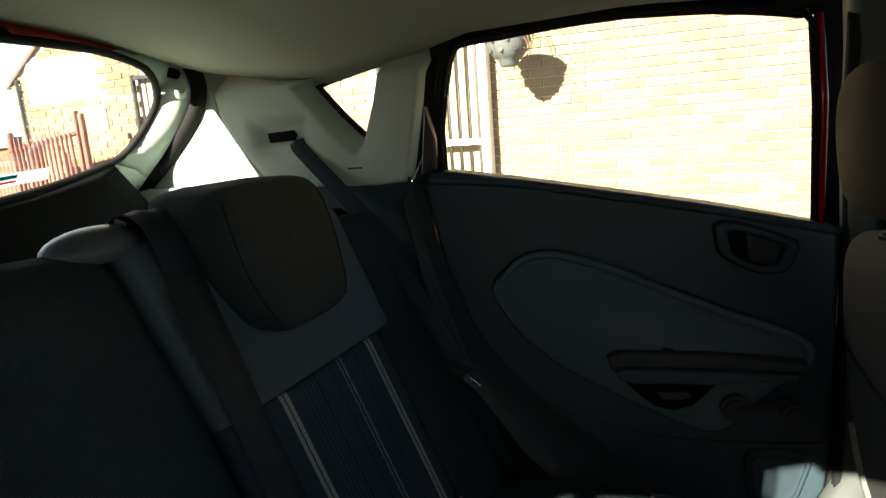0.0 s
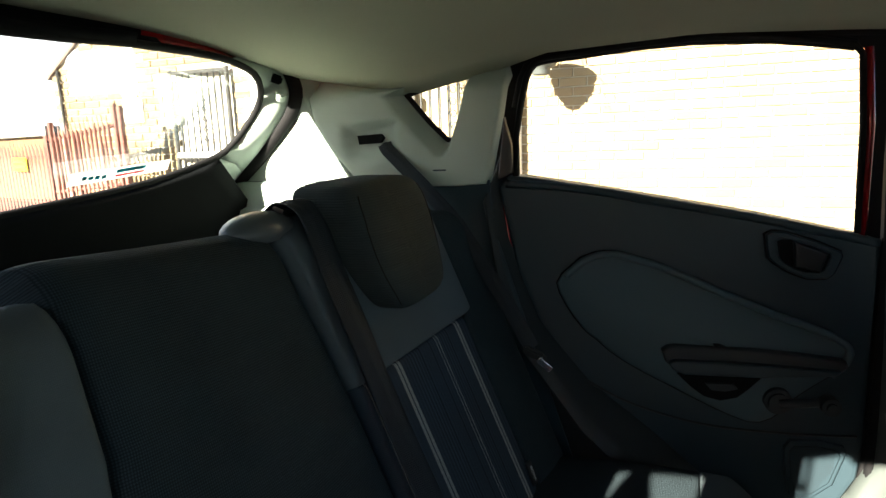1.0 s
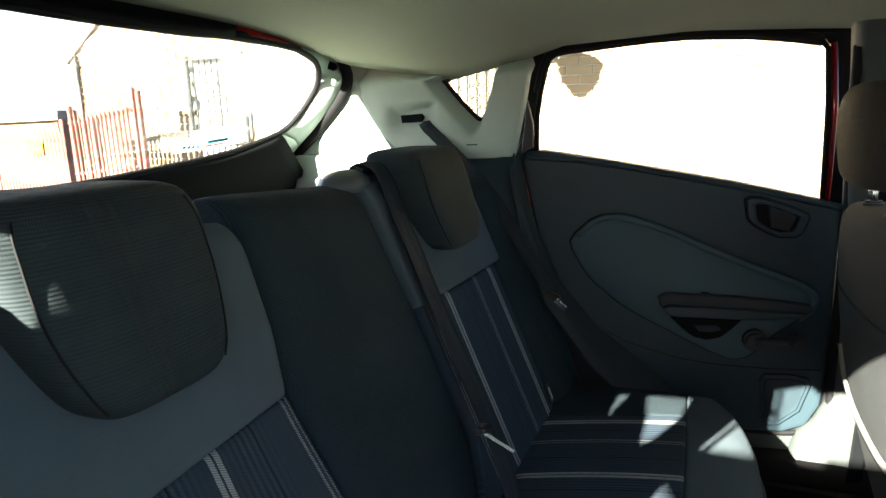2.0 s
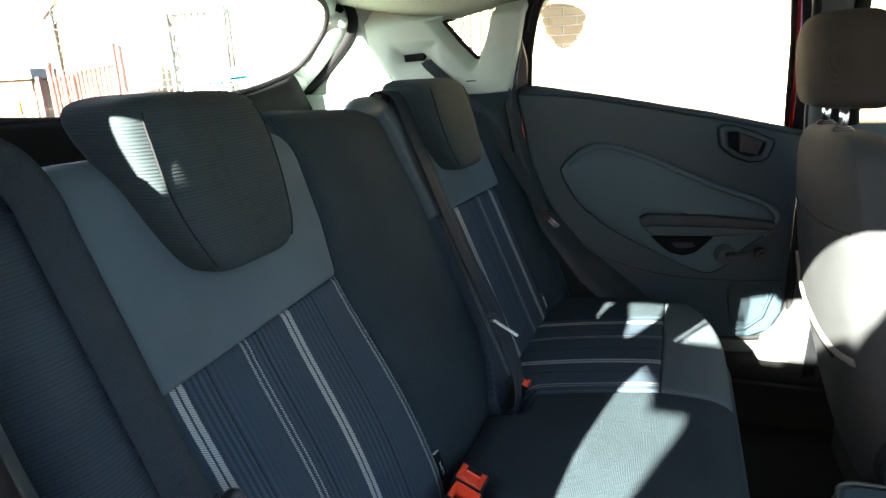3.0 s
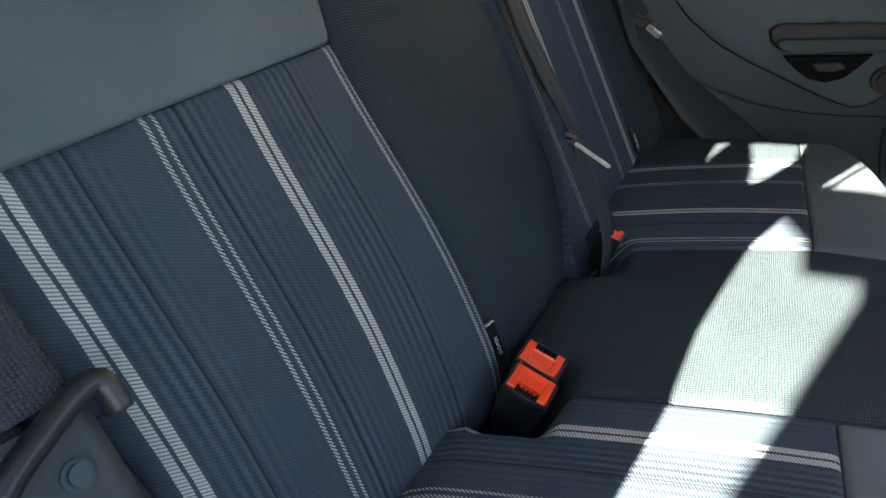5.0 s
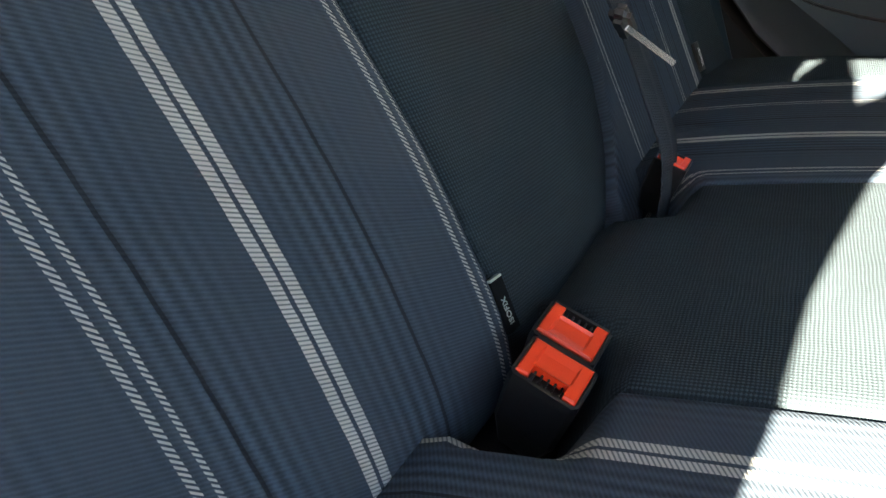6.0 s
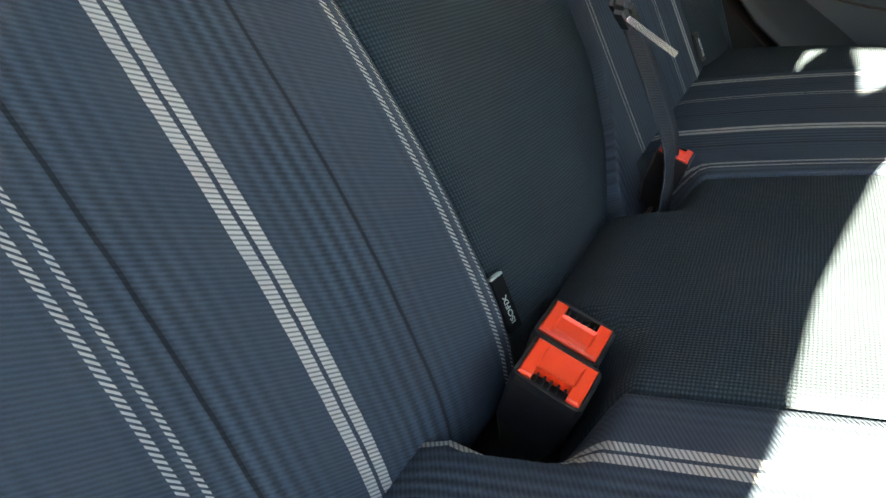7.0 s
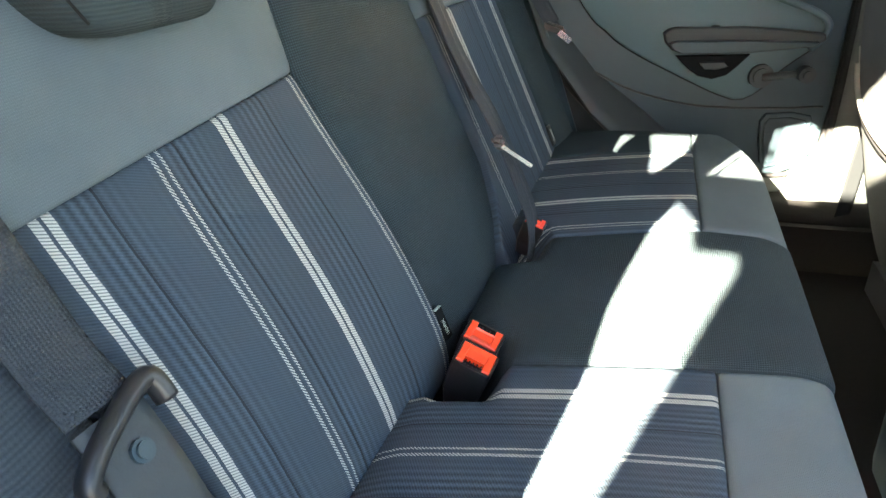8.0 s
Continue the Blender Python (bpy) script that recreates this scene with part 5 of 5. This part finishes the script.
    for z, w, f in levels:
        for i in range(n):
            q = 2 * math.pi * i / n
            c, s = math.cos(q), math.sin(q)
            rows.append(Vector((0.648 - 0.10 * (z - 1.06) + 0.055 * f * math.copysign(abs(c) ** 0.6, c) + 0.02 * abs(s) ** 2, 0.385 + w * math.copysign(abs(s) ** 0.75, s), z)))
            uvs.append((rows[-1].y + rows[-1].x, z))
    m = len(levels)
    for j in range(m - 1):
        faces += [(j * n + i, j * n + (i + 1) % n, (j + 1) * n + (i + 1) % n, (j + 1) * n + i) for i in range(n)]
    faces += [tuple(range(n - 1, -1, -1)), tuple(range((m - 1) * n, m * n))]
    head = raw("head_restraint", rows, faces, BROWNCLOTH, seat, "dark brown-grey cloth head restraint", True, uvs)
    sub = head.modifiers.new("round", "SUBSURF")
    sub.levels = sub.render_levels = 2
    for y in (0.325, 0.445):
        tube("post", [(0.652, y, 0.955), (0.650, y, 1.01)], 0.0062, CHROME, seat, "bright steel post", n=12)
        disc("post_collar", 0.014, 0.010, Matrix.Translation((0.652, y, 0.966)), BLACK, seat, bevel=0.003)
    pad("cushion", lambda s, t: (lerp(0.80, 1.25, s), lerp(0.16, 0.61, t), 0.50 + 0.03 * s), 0.45, 0.45, FRONTCLOTH, seat, rolls=((0.03, 0.03),) * 4, thick=0.12, n=(10, 10))
    box("frame", (0.50, 0.36, 0.10), (1.0, 0.385, 0.345), BLACK, seat, bevel=0.02)


def console():
    con = thing("centre_console", "dark plastic centre console with cup holder", "centre console", at=(0.75, 0.06, 0.30))
    rows = []
    for z, x0, y0, y1 in ((0.30, 0.645, -0.02, 0.165), (0.42, 0.640, -0.02, 0.165), (0.485, 0.630, -0.025, 0.165), (0.510, 0.636, -0.02, 0.160), (0.512, 0.646, -0.012, 0.152), (0.470, 0.650, -0.006, 0.146), (0.440, 0.658, 0.0, 0.140)):
        rows.append([Vector(p) for p in ((x0 + 0.03, y0, z), (x0 + 0.008, y0 + 0.012, z), (x0, y0 + 0.04, z), (x0, y1 - 0.04, z), (x0 + 0.008, y1 - 0.012, z), (x0 + 0.03, y1, z), (1.2, y1, z), (1.2, y0, z))])
    rows.append([Vector((lerp(p.x, 0.9, 0.98), lerp(p.y, 0.07, 0.98), 0.438)) for p in rows[-1]])
    loft("body", rows, CARD, con, closed=True)
    # rim in a lighter grey than the body, for the highlight along it
    tube("rim", smooth_line([(0.95, -0.018, 0.514), (0.70, -0.018, 0.514), (0.648, -0.010, 0.514), (0.637, 0.022, 0.514), (0.636, 0.070, 0.514), (0.639, 0.125, 0.514), (0.652, 0.152, 0.514), (0.70, 0.160, 0.514), (0.95, 0.160, 0.514)], 5), 0.0032, LOWTRIM, con, "grey rim, lightened for its highlight")
    box("shelf", (0.20, 0.146, 0.006), (0.775, 0.070, 0.487), CARD, con, "shelf inside the tray", bevel=0.002)
    box("shelf_edge", (0.005, 0.146, 0.008), (0.674, 0.070, 0.488), GUIDE, con, bevel=0.002)
    for y in (0.030, 0.110):
        ring = [(0.735 + 0.034 * math.cos(q), y + 0.034 * math.sin(q), 0.492) for q in np.linspace(0, 2 * math.pi, 28, endpoint=False)]
        tube("cup_ring", ring, 0.0035, GUIDE, con, "grey cup holder ring", closed=True)
        disc("cup_well", 0.032, 0.004, Matrix.Translation((0.735, y, 0.4915)), RUBBER, con)
    for piece in con.children:
        piece.location += Vector((0.012, -0.030, -0.012))


def front_of_car():
    """Plain front: dashboard, front door, windscreen, to close the cabin."""
    dash = thing("dashboard", "plain dark dashboard across the front of the cabin", "dashboard", kind="structure", at=(1.35, 0, 0.3))
    loft("cover", [[Vector((x, y, z)) for y in (-0.66, 0, 0.70)] for x, z in ((1.30, 0.30), (1.28, 0.60), (1.22, 0.80), (1.26, 0.90), (1.60, 0.95))], CARD, dash, thick=0.01)
    for side, name in ((1, "front_door_1"), (-1, "front_door_2")):
        door = thing(name, "closed front car door with dark trim", "car door", kind="structure", at=(1.0, side * 0.7, 0.4))
        plate("door_card", [(0.74, 0.40), (1.40, 0.40), (1.40, 0.93), (0.745, 0.945)], lambda x, z, d: Vector((x, side * (0.705 - d), z)), -0.08, 0.0, CARD, door, bevel=0.01)
        plate("window_pane", [(0.745, 0.945), (1.40, 0.93), (1.20, 1.16), (1.0, 1.22), (0.745, 1.235)], lambda x, z, d: Vector((x, side * (0.69 - d - 0.25 * (z - 0.94)), z)), -0.004, 0.0, GLASS, door).visible_shadow = False
        tube("window_frame", smooth_line([Vector((x, side * (0.69 - 0.25 * (z - 0.94)), z)) for x, z in ((0.742, 0.945), (0.742, 1.235), (1.0, 1.225), (1.20, 1.165), (1.42, 0.95))], 4), 0.014, RUBBER, door)


front_seat()
console()
front_of_car()


# ---- outside ----
WALL_Y = 4.9
COURSE, BRICK_L = 0.075, 0.225


def ground():
    bm = bmesh.new()
    bmesh.ops.create_grid(bm, x_segments=2, y_segments=2, size=400.0)
    tagged(part("ground", bm, TARMAC), "grey tarmac yard", "ground", kind="structure")


def facade():
    """A buff brick wall, recessed joints; the bricks behind the side window are single pieces."""
    wall = thing("wall_facade", "sunlit buff brick facade", "wall", kind="structure", at=(-0.5, WALL_Y, 0))
    plate("mortar_bed", [(-6.35, 0.0), (5.4, 0.0), (5.4, 3.4), (-4.25, 3.4), (-6.35, 1.88)], lambda x, z, d: Vector((x, WALL_Y + 0.010 + d, z)), 0.21, 0.0, MORTAR, wall)
    me = bpy.data.meshes.new("brick")
    b = bmesh.new()
    bmesh.ops.create_cube(b, size=1.0, matrix=Matrix.Diagonal((BRICK_L - 0.011, 0.10, COURSE - 0.011, 1)))
    bmesh.ops.bevel(b, geom=[e for e in b.edges if all(v.co.y < 0 for v in e.verts)], offset=0.003, segments=1, affect="EDGES")
    b.to_mesh(me)
    b.free()
    me.materials.append(BRICK)
    single, rest = [], []
    openings = [(-1.96, -0.97, 0.0, 1.93), (-4.66, -3.86, 0.0, 1.86), (-6.12, -5.10, 1.62, 2.12), (-3.75, -2.90, 1.0, 2.2)]
    for k in range(45):
        z = COURSE * (k + 0.5)
        for i in range(57):
            x = -6.25 + BRICK_L * (i + (0.5 if k % 2 else 0.0))
            if x > 5.3 or z > 1.84 + 0.724 * (x + 6.35) or any(a < x < c and d < z < e for a, c, d, e in openings):
                continue
            off = random.uniform(-0.002, 0.002)
            (single if -0.97 < x < 1.75 and 0.72 < z < 1.86 and len(single) < 290 else rest).append((x, WALL_Y + 0.046 + off, z, random.uniform(-0.4, 0.4)))
    for x, y, z, a in single:
        ob = new("brick", me)
        ob.parent = wall
        ob.location, ob.rotation_euler = Vector((x, y, z)) - wall.location, (0, 0, radians(a))
    verts, faces = [], []
    src = [v.co.copy() for v in me.vertices]
    polys = [tuple(p.vertices) for p in me.polygons]
    for x, y, z, a in rest:
        k = len(verts)
        verts += [(x + v.x, y + v.y, z + v.z) for v in src]
        faces += [tuple(k + i for i in p) for p in polys]
    tagged(raw("bricks", verts, faces, BRICK, wall, smooth=False), kind="stuff")


def bar_gate(x0, x1, z0, z1, y, pitch, material, label, scroll=False):
    g = thing("security_gate", label, "security gate", "barred gates", at=((x0 + x1) / 2, y, 0))
    for x in (x0, x1):
        box("stile", (0.035, 0.04, z1 - z0), ((x), y, (z0 + z1) / 2), material, g, bevel=0.004)
    for z in (z0 + 0.05, lerp(z0, z1, 0.50), z1 - 0.03):
        box("rail", (x1 - x0, 0.03, 0.04), ((x0 + x1) / 2, y, z), material, g, bevel=0.004)
    n = max(2, round((x1 - x0) / pitch))
    for i in range(1, n):
        x = lerp(x0, x1, i / n)
        tube("bar", [(x, y, z0 + 0.05), (x, y, z1 - 0.03)], 0.009, material, g, n=6)
    if scroll:
        cx = (x0 + x1) / 2
        for k in range(6):
            zc = lerp(z0, z1, 0.60) + 0.10 * k
            for s in (-1, 1):
                pts = [(cx + s * (0.055 + 0.045 * math.cos(q) * (1 - q / 9)), y - 0.012, zc + 0.045 * math.sin(q) * (1 - q / 9)) for q in np.linspace(0, 7.5, 22)]
                tube("scroll", pts, 0.006, material, g, n=5)
    box("kick_rail", (x1 - x0, 0.034, 0.05), ((x0 + x1) / 2, y - 0.004, 0.96), WHITE, g, "white painted lower rail", bevel=0.004)
    box("lock_box", (0.05, 0.05, 0.10), (x0 + 0.02, y - 0.02, lerp(z0, z1, 0.74)), material, g, bevel=0.005)
    return g


def doorway(x0, x1, z1, y, deep=0.06):
    d = thing("doorway", "white framed doorway behind the bars", "doorway", at=((x0 + x1) / 2, y, 0))
    for x in (x0, x1):
        box("post", (0.07, deep, z1), (x, y, z1 / 2), WHITE, d, bevel=0.005)
    box("head", (x1 - x0, 0.06, 0.07), ((x0 + x1) / 2, y, z1), WHITE, d, bevel=0.005)
    box("leaf", (x1 - x0 - 0.06, 0.04, z1 - 0.04), ((x0 + x1) / 2, y + deep / 2 - 0.02, z1 / 2), OCHRE, d, bevel=0.004)


def fence():
    f = thing("palisade_fence", "rust-red steel palisade fence with pointed pales", "fence", at=(-8.1, 6.0, 0))
    pale = bpy.data.meshes.new("pale")
    b = bmesh.new()
    pts = [(-0.033, 0.0), (0.033, 0.0), (0.033, 1.04), (0.016, 1.10), (0.0, 1.17), (-0.016, 1.10), (-0.033, 1.04)]
    a = [b.verts.new((x, 0.008 * (1 if abs(x) > 0.02 else -1), z)) for x, z in pts]
    c = [b.verts.new((x, 0.008 * (1 if abs(x) > 0.02 else -1) + 0.004, z)) for x, z in pts]
    b.faces.new(a)
    b.faces.new(list(reversed(c)))
    for i in range(len(pts)):
        b.faces.new((a[i], c[i], c[(i + 1) % len(pts)], a[(i + 1) % len(pts)]))
    b.to_mesh(pale)
    b.free()
    pale.materials.append(REDIRON)
    for i in range(34):
        far = i * 0.115
        ob = new("pale", pale)
        ob.parent = f
        ob.location = Vector((-8.12 - far * 0.97, 6.00 + far * 0.22, 0.03 * math.sin(i * 0.15))) - f.location
        ob.rotation_euler = (0, 0, radians(-13))
    for z in (0.30, 0.95):
        tube("rail", [(-8.05, 6.02, z), (-11.9, 6.90, z)], 0.025, REDIRON, f, n=6)
    for x, y, h in ((-8.08, 6.04, 1.25), (-10.4, 6.56, 1.25)):
        box("post", (0.07, 0.07, h), (x, y, h / 2), REDIRON, f, bevel=0.005)

    panel = thing("palisade_gate", "rust-red steel palisade gate panel before the brick wall", "gate", at=(-5.4, 4.4, 0))
    short = pale.copy()
    for v in short.vertices:
        v.co = (v.co.x * 0.55, v.co.y, v.co.z * 1.13)
    for i in range(14):
        ob = new("pale", short)
        ob.parent = panel
        ob.location = Vector((-5.84 + 0.0625 * i, 4.38, 0.006 * i)) - panel.location
    for z0, z1 in ((0.62, 0.70), (1.165, 1.285)):
        tube("rail", [(-5.90, 4.41, z0), (-4.97, 4.41, z1)], 0.022, REDIRON, panel, n=6)
    for x, h in ((-5.89, 1.35), (-5.53, 1.22), (-4.97, 1.50), (-4.895, 1.47)):
        box("post", (0.045, 0.05, h), (x, 4.43, h / 2), REDIRON, panel, bevel=0.005)


def outside_things():
    # shed behind the fence
    shed = thing("low_shed", "low shed with grey roof behind the fence", "shed", at=(-14, 10, 0))
    box("walls", (4.0, 2.4, 1.28), (-14.0, 10.2, 0.64), PLANK, shed)
    plate("roof", [(-16.2, 1.26), (-11.85, 1.30), (-11.85, 1.50), (-16.2, 1.42)], lambda x, z, d: Vector((x, 8.9 + d, z)), 0, 2.7, SHEETROOF, shed)
    pipe = thing("drainpipe", "thin dark drainpipe on the brick wall", "drainpipe", at=(-6.23, WALL_Y, 0))
    tube("downpipe", [(-6.23, WALL_Y - 0.03, 0.0), (-6.23, WALL_Y - 0.03, 1.93)], 0.017, IRON, pipe)
    for z in (0.5, 1.2, 1.8):
        box("bracket", (0.07, 0.03, 0.02), (-6.23, WALL_Y - 0.012, z), IRON, pipe)
    sign = thing("warning_sign", "small yellow sign with dark unreadable lines", "sign", at=(-8.8, 6.1, 0.8))
    m = Matrix.Translation((-8.80, 6.10, 0.85)) @ pose(0, 0, 0, 0, 0, -13)
    box("plate", (0.46, 0.012, 0.19), m, YELLOW, sign)
    for z in (0.04, -0.035):
        box("text_bar", (0.37, 0.004, 0.03), m @ Matrix.Translation((0, -0.008, z)), INK, sign)
    board = thing("notice_board", "pale notice board fixed to the brick wall", "sign", at=(-5.2, WALL_Y - 0.01, 1.32))
    box("plate", (0.27, 0.02, 0.24), (-5.195, WALL_Y - 0.012, 1.435), BOARD, board, bevel=0.004)
    for k in range(4):
        box("text_bar", (0.20, 0.004, 0.010), (-5.195, WALL_Y - 0.024, 1.505 - 0.045 * k), TEAL, board)
    win = thing("window_1", "white framed window in the brick wall", "window", kind="structure", at=(-5.6, WALL_Y, 1.6))
    box("frame", (1.02, 0.06, 0.52), (-5.61, WALL_Y + 0.03, 1.87), WHITE, win, bevel=0.004)
    box("pane", (0.92, 0.012, 0.42), (-5.61, WALL_Y - 0.006, 1.87), BOARD, win)
    tall = thing("window_2", "tall white framed window beside the gate", "window", kind="structure", at=(-3.3, WALL_Y, 1.0))
    box("frame", (0.86, 0.06, 1.22), (-3.32, WALL_Y + 0.03, 1.6), WHITE, tall, bevel=0.004)
    # opaque brown stands in for the reflection in this pane
    box("pane", (0.24, 0.012, 1.10), (-3.10, WALL_Y - 0.006, 1.6), SLATE, tall)
    roof = thing("gable_roof", "tiled roof over the brick facade", "roof", at=(0, 7, 3.3))
    plate("tiles", [(-6.42, 1.86), (-4.25, 3.43), (6.0, 3.46), (6.0, 3.4), (-4.22, 3.40), (-6.40, 1.835)], lambda x, z, d: Vector((x, WALL_Y - 0.03 + d, z)), 0, 0.4, SLATE, roof)
    # hanging basket on its bracket
    bx, by, bz = -0.674, 4.45, 1.630
    bas = thing("hanging_basket", "grey plastic hanging basket with trailing dry stems", "hanging basket", at=(bx, by, bz))
    bm = bmesh.new()
    prof = [(0.175, 0.10), (0.185, 0.115), (0.17, 0.098), (0.16, 0.04), (0.135, -0.03), (0.10, -0.075), (0.07, -0.09), (0.068, -0.125), (0.05, -0.135)]
    rings = [[bm.verts.new((bx + r * math.cos(q), by + r * math.sin(q), bz + z)) for q in np.linspace(0, 2 * math.pi, 28, endpoint=False)] for r, z in prof]
    for a, c in zip(rings, rings[1:]):
        for i in range(28):
            bm.faces.new((a[i], a[(i + 1) % 28], c[(i + 1) % 28], c[i]))
    bm.faces.new(rings[-1])
    part("bowl", bm, BASKETM, bas, smooth=True)
    for k in range(9):
        q = 2 * math.pi * k / 9
        for z, r in ((0.045, 0.163), (-0.02, 0.142)):
            qq = q + (0.35 if z < 0 else 0)
            disc("planting_hole", 0.017, 0.006, Matrix.Translation((bx + r * math.cos(qq), by + r * math.sin(qq), bz + z)) @ pose(0, 0, 0, 0, 75, math.degrees(qq)), INK, bas)
    for k in range(4):
        q = 2 * math.pi * k / 4 + 0.4
        tube("chain", [(bx + 0.17 * math.cos(q), by + 0.17 * math.sin(q), bz + 0.11), (bx, by, bz + 0.55)], 0.004, IRON, bas, n=5)
    tube("bracket", smooth_line([(bx, by, bz + 0.55), (bx, by + 0.2, bz + 0.62), (bx, WALL_Y, bz + 0.60), (bx, WALL_Y, bz + 0.30)], 5), 0.010, IRON, bas, n=6)
    for k in range(16):
        q, r = random.uniform(0, 6.28), random.uniform(0.10, 0.17)
        p = Vector((bx + r * math.cos(q), by + r * math.sin(q), bz + 0.10))
        pts = [p]
        way = Vector((math.cos(q), math.sin(q), 0.6))
        for j in range(7):
            way += Vector((random.uniform(-0.4, 0.4), random.uniform(-0.4, 0.4), -0.55))
            pts.append(pts[-1] + way.normalized() * random.uniform(0.02, 0.05))
        tube("dry_stem", smooth_line(pts, 3), 0.0022, PLANK, bas, n=4)
    # unseen slab added behind the camera, beside the parked car, to block the sun
    side = thing("shade_slab", "unseen slab added beside the car to shade the seats", "wall", kind="structure", at=(1.0, -1.6, 0))
    # outlines of all three pieces are cut to shape the shade inside the car
    plate("render", [(0.65, 0.0), (0.65, 1.72), (0.23, 1.72), (0.15, 1.705), (0.085, 1.665), (0.045, 1.60), (0.03, 1.52), (0.03, 0.0)], lambda x, z, d: Vector((x, -1.60 + d, z)), -0.025, 0.025, MORTAR, side)
    box("low_end", (0.167, 0.05, 1.61), (-0.0485, -1.60, 0.805), MORTAR, side)
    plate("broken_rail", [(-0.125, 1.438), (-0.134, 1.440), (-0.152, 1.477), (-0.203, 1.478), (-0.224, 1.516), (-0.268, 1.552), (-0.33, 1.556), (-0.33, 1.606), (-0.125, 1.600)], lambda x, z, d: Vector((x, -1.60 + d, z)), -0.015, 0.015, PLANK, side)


def distance():
    """Bright low sky far behind the yard."""
    bm = bmesh.new()
    far = [bm.verts.new((x, y, z)) for x, y, z in ((-150, 10, -1), (-60, 130, -1), (-60, 130, 70), (-150, 10, 70))]
    bm.faces.new(far)
    tagged(part("backdrop", bm, HAZE), "bright white sky low over the yard", "sky", kind="structure")


distance()
ground()
facade()
doorway(-4.63, -3.88, 1.84, WALL_Y + 0.06)
doorway(-1.93, -0.975, 1.90, WALL_Y - 0.06, 0.17)
bar_gate(-4.61, -3.90, 0.05, 1.82, WALL_Y - 0.05, 0.075, IRON, "dark iron barred gate with scrollwork", True)
bar_gate(-1.89, -1.01, 0.05, 1.88, WALL_Y - 0.12, 0.09, IRON, "dark iron barred gate over a doorway", True)
fence()
outside_things()
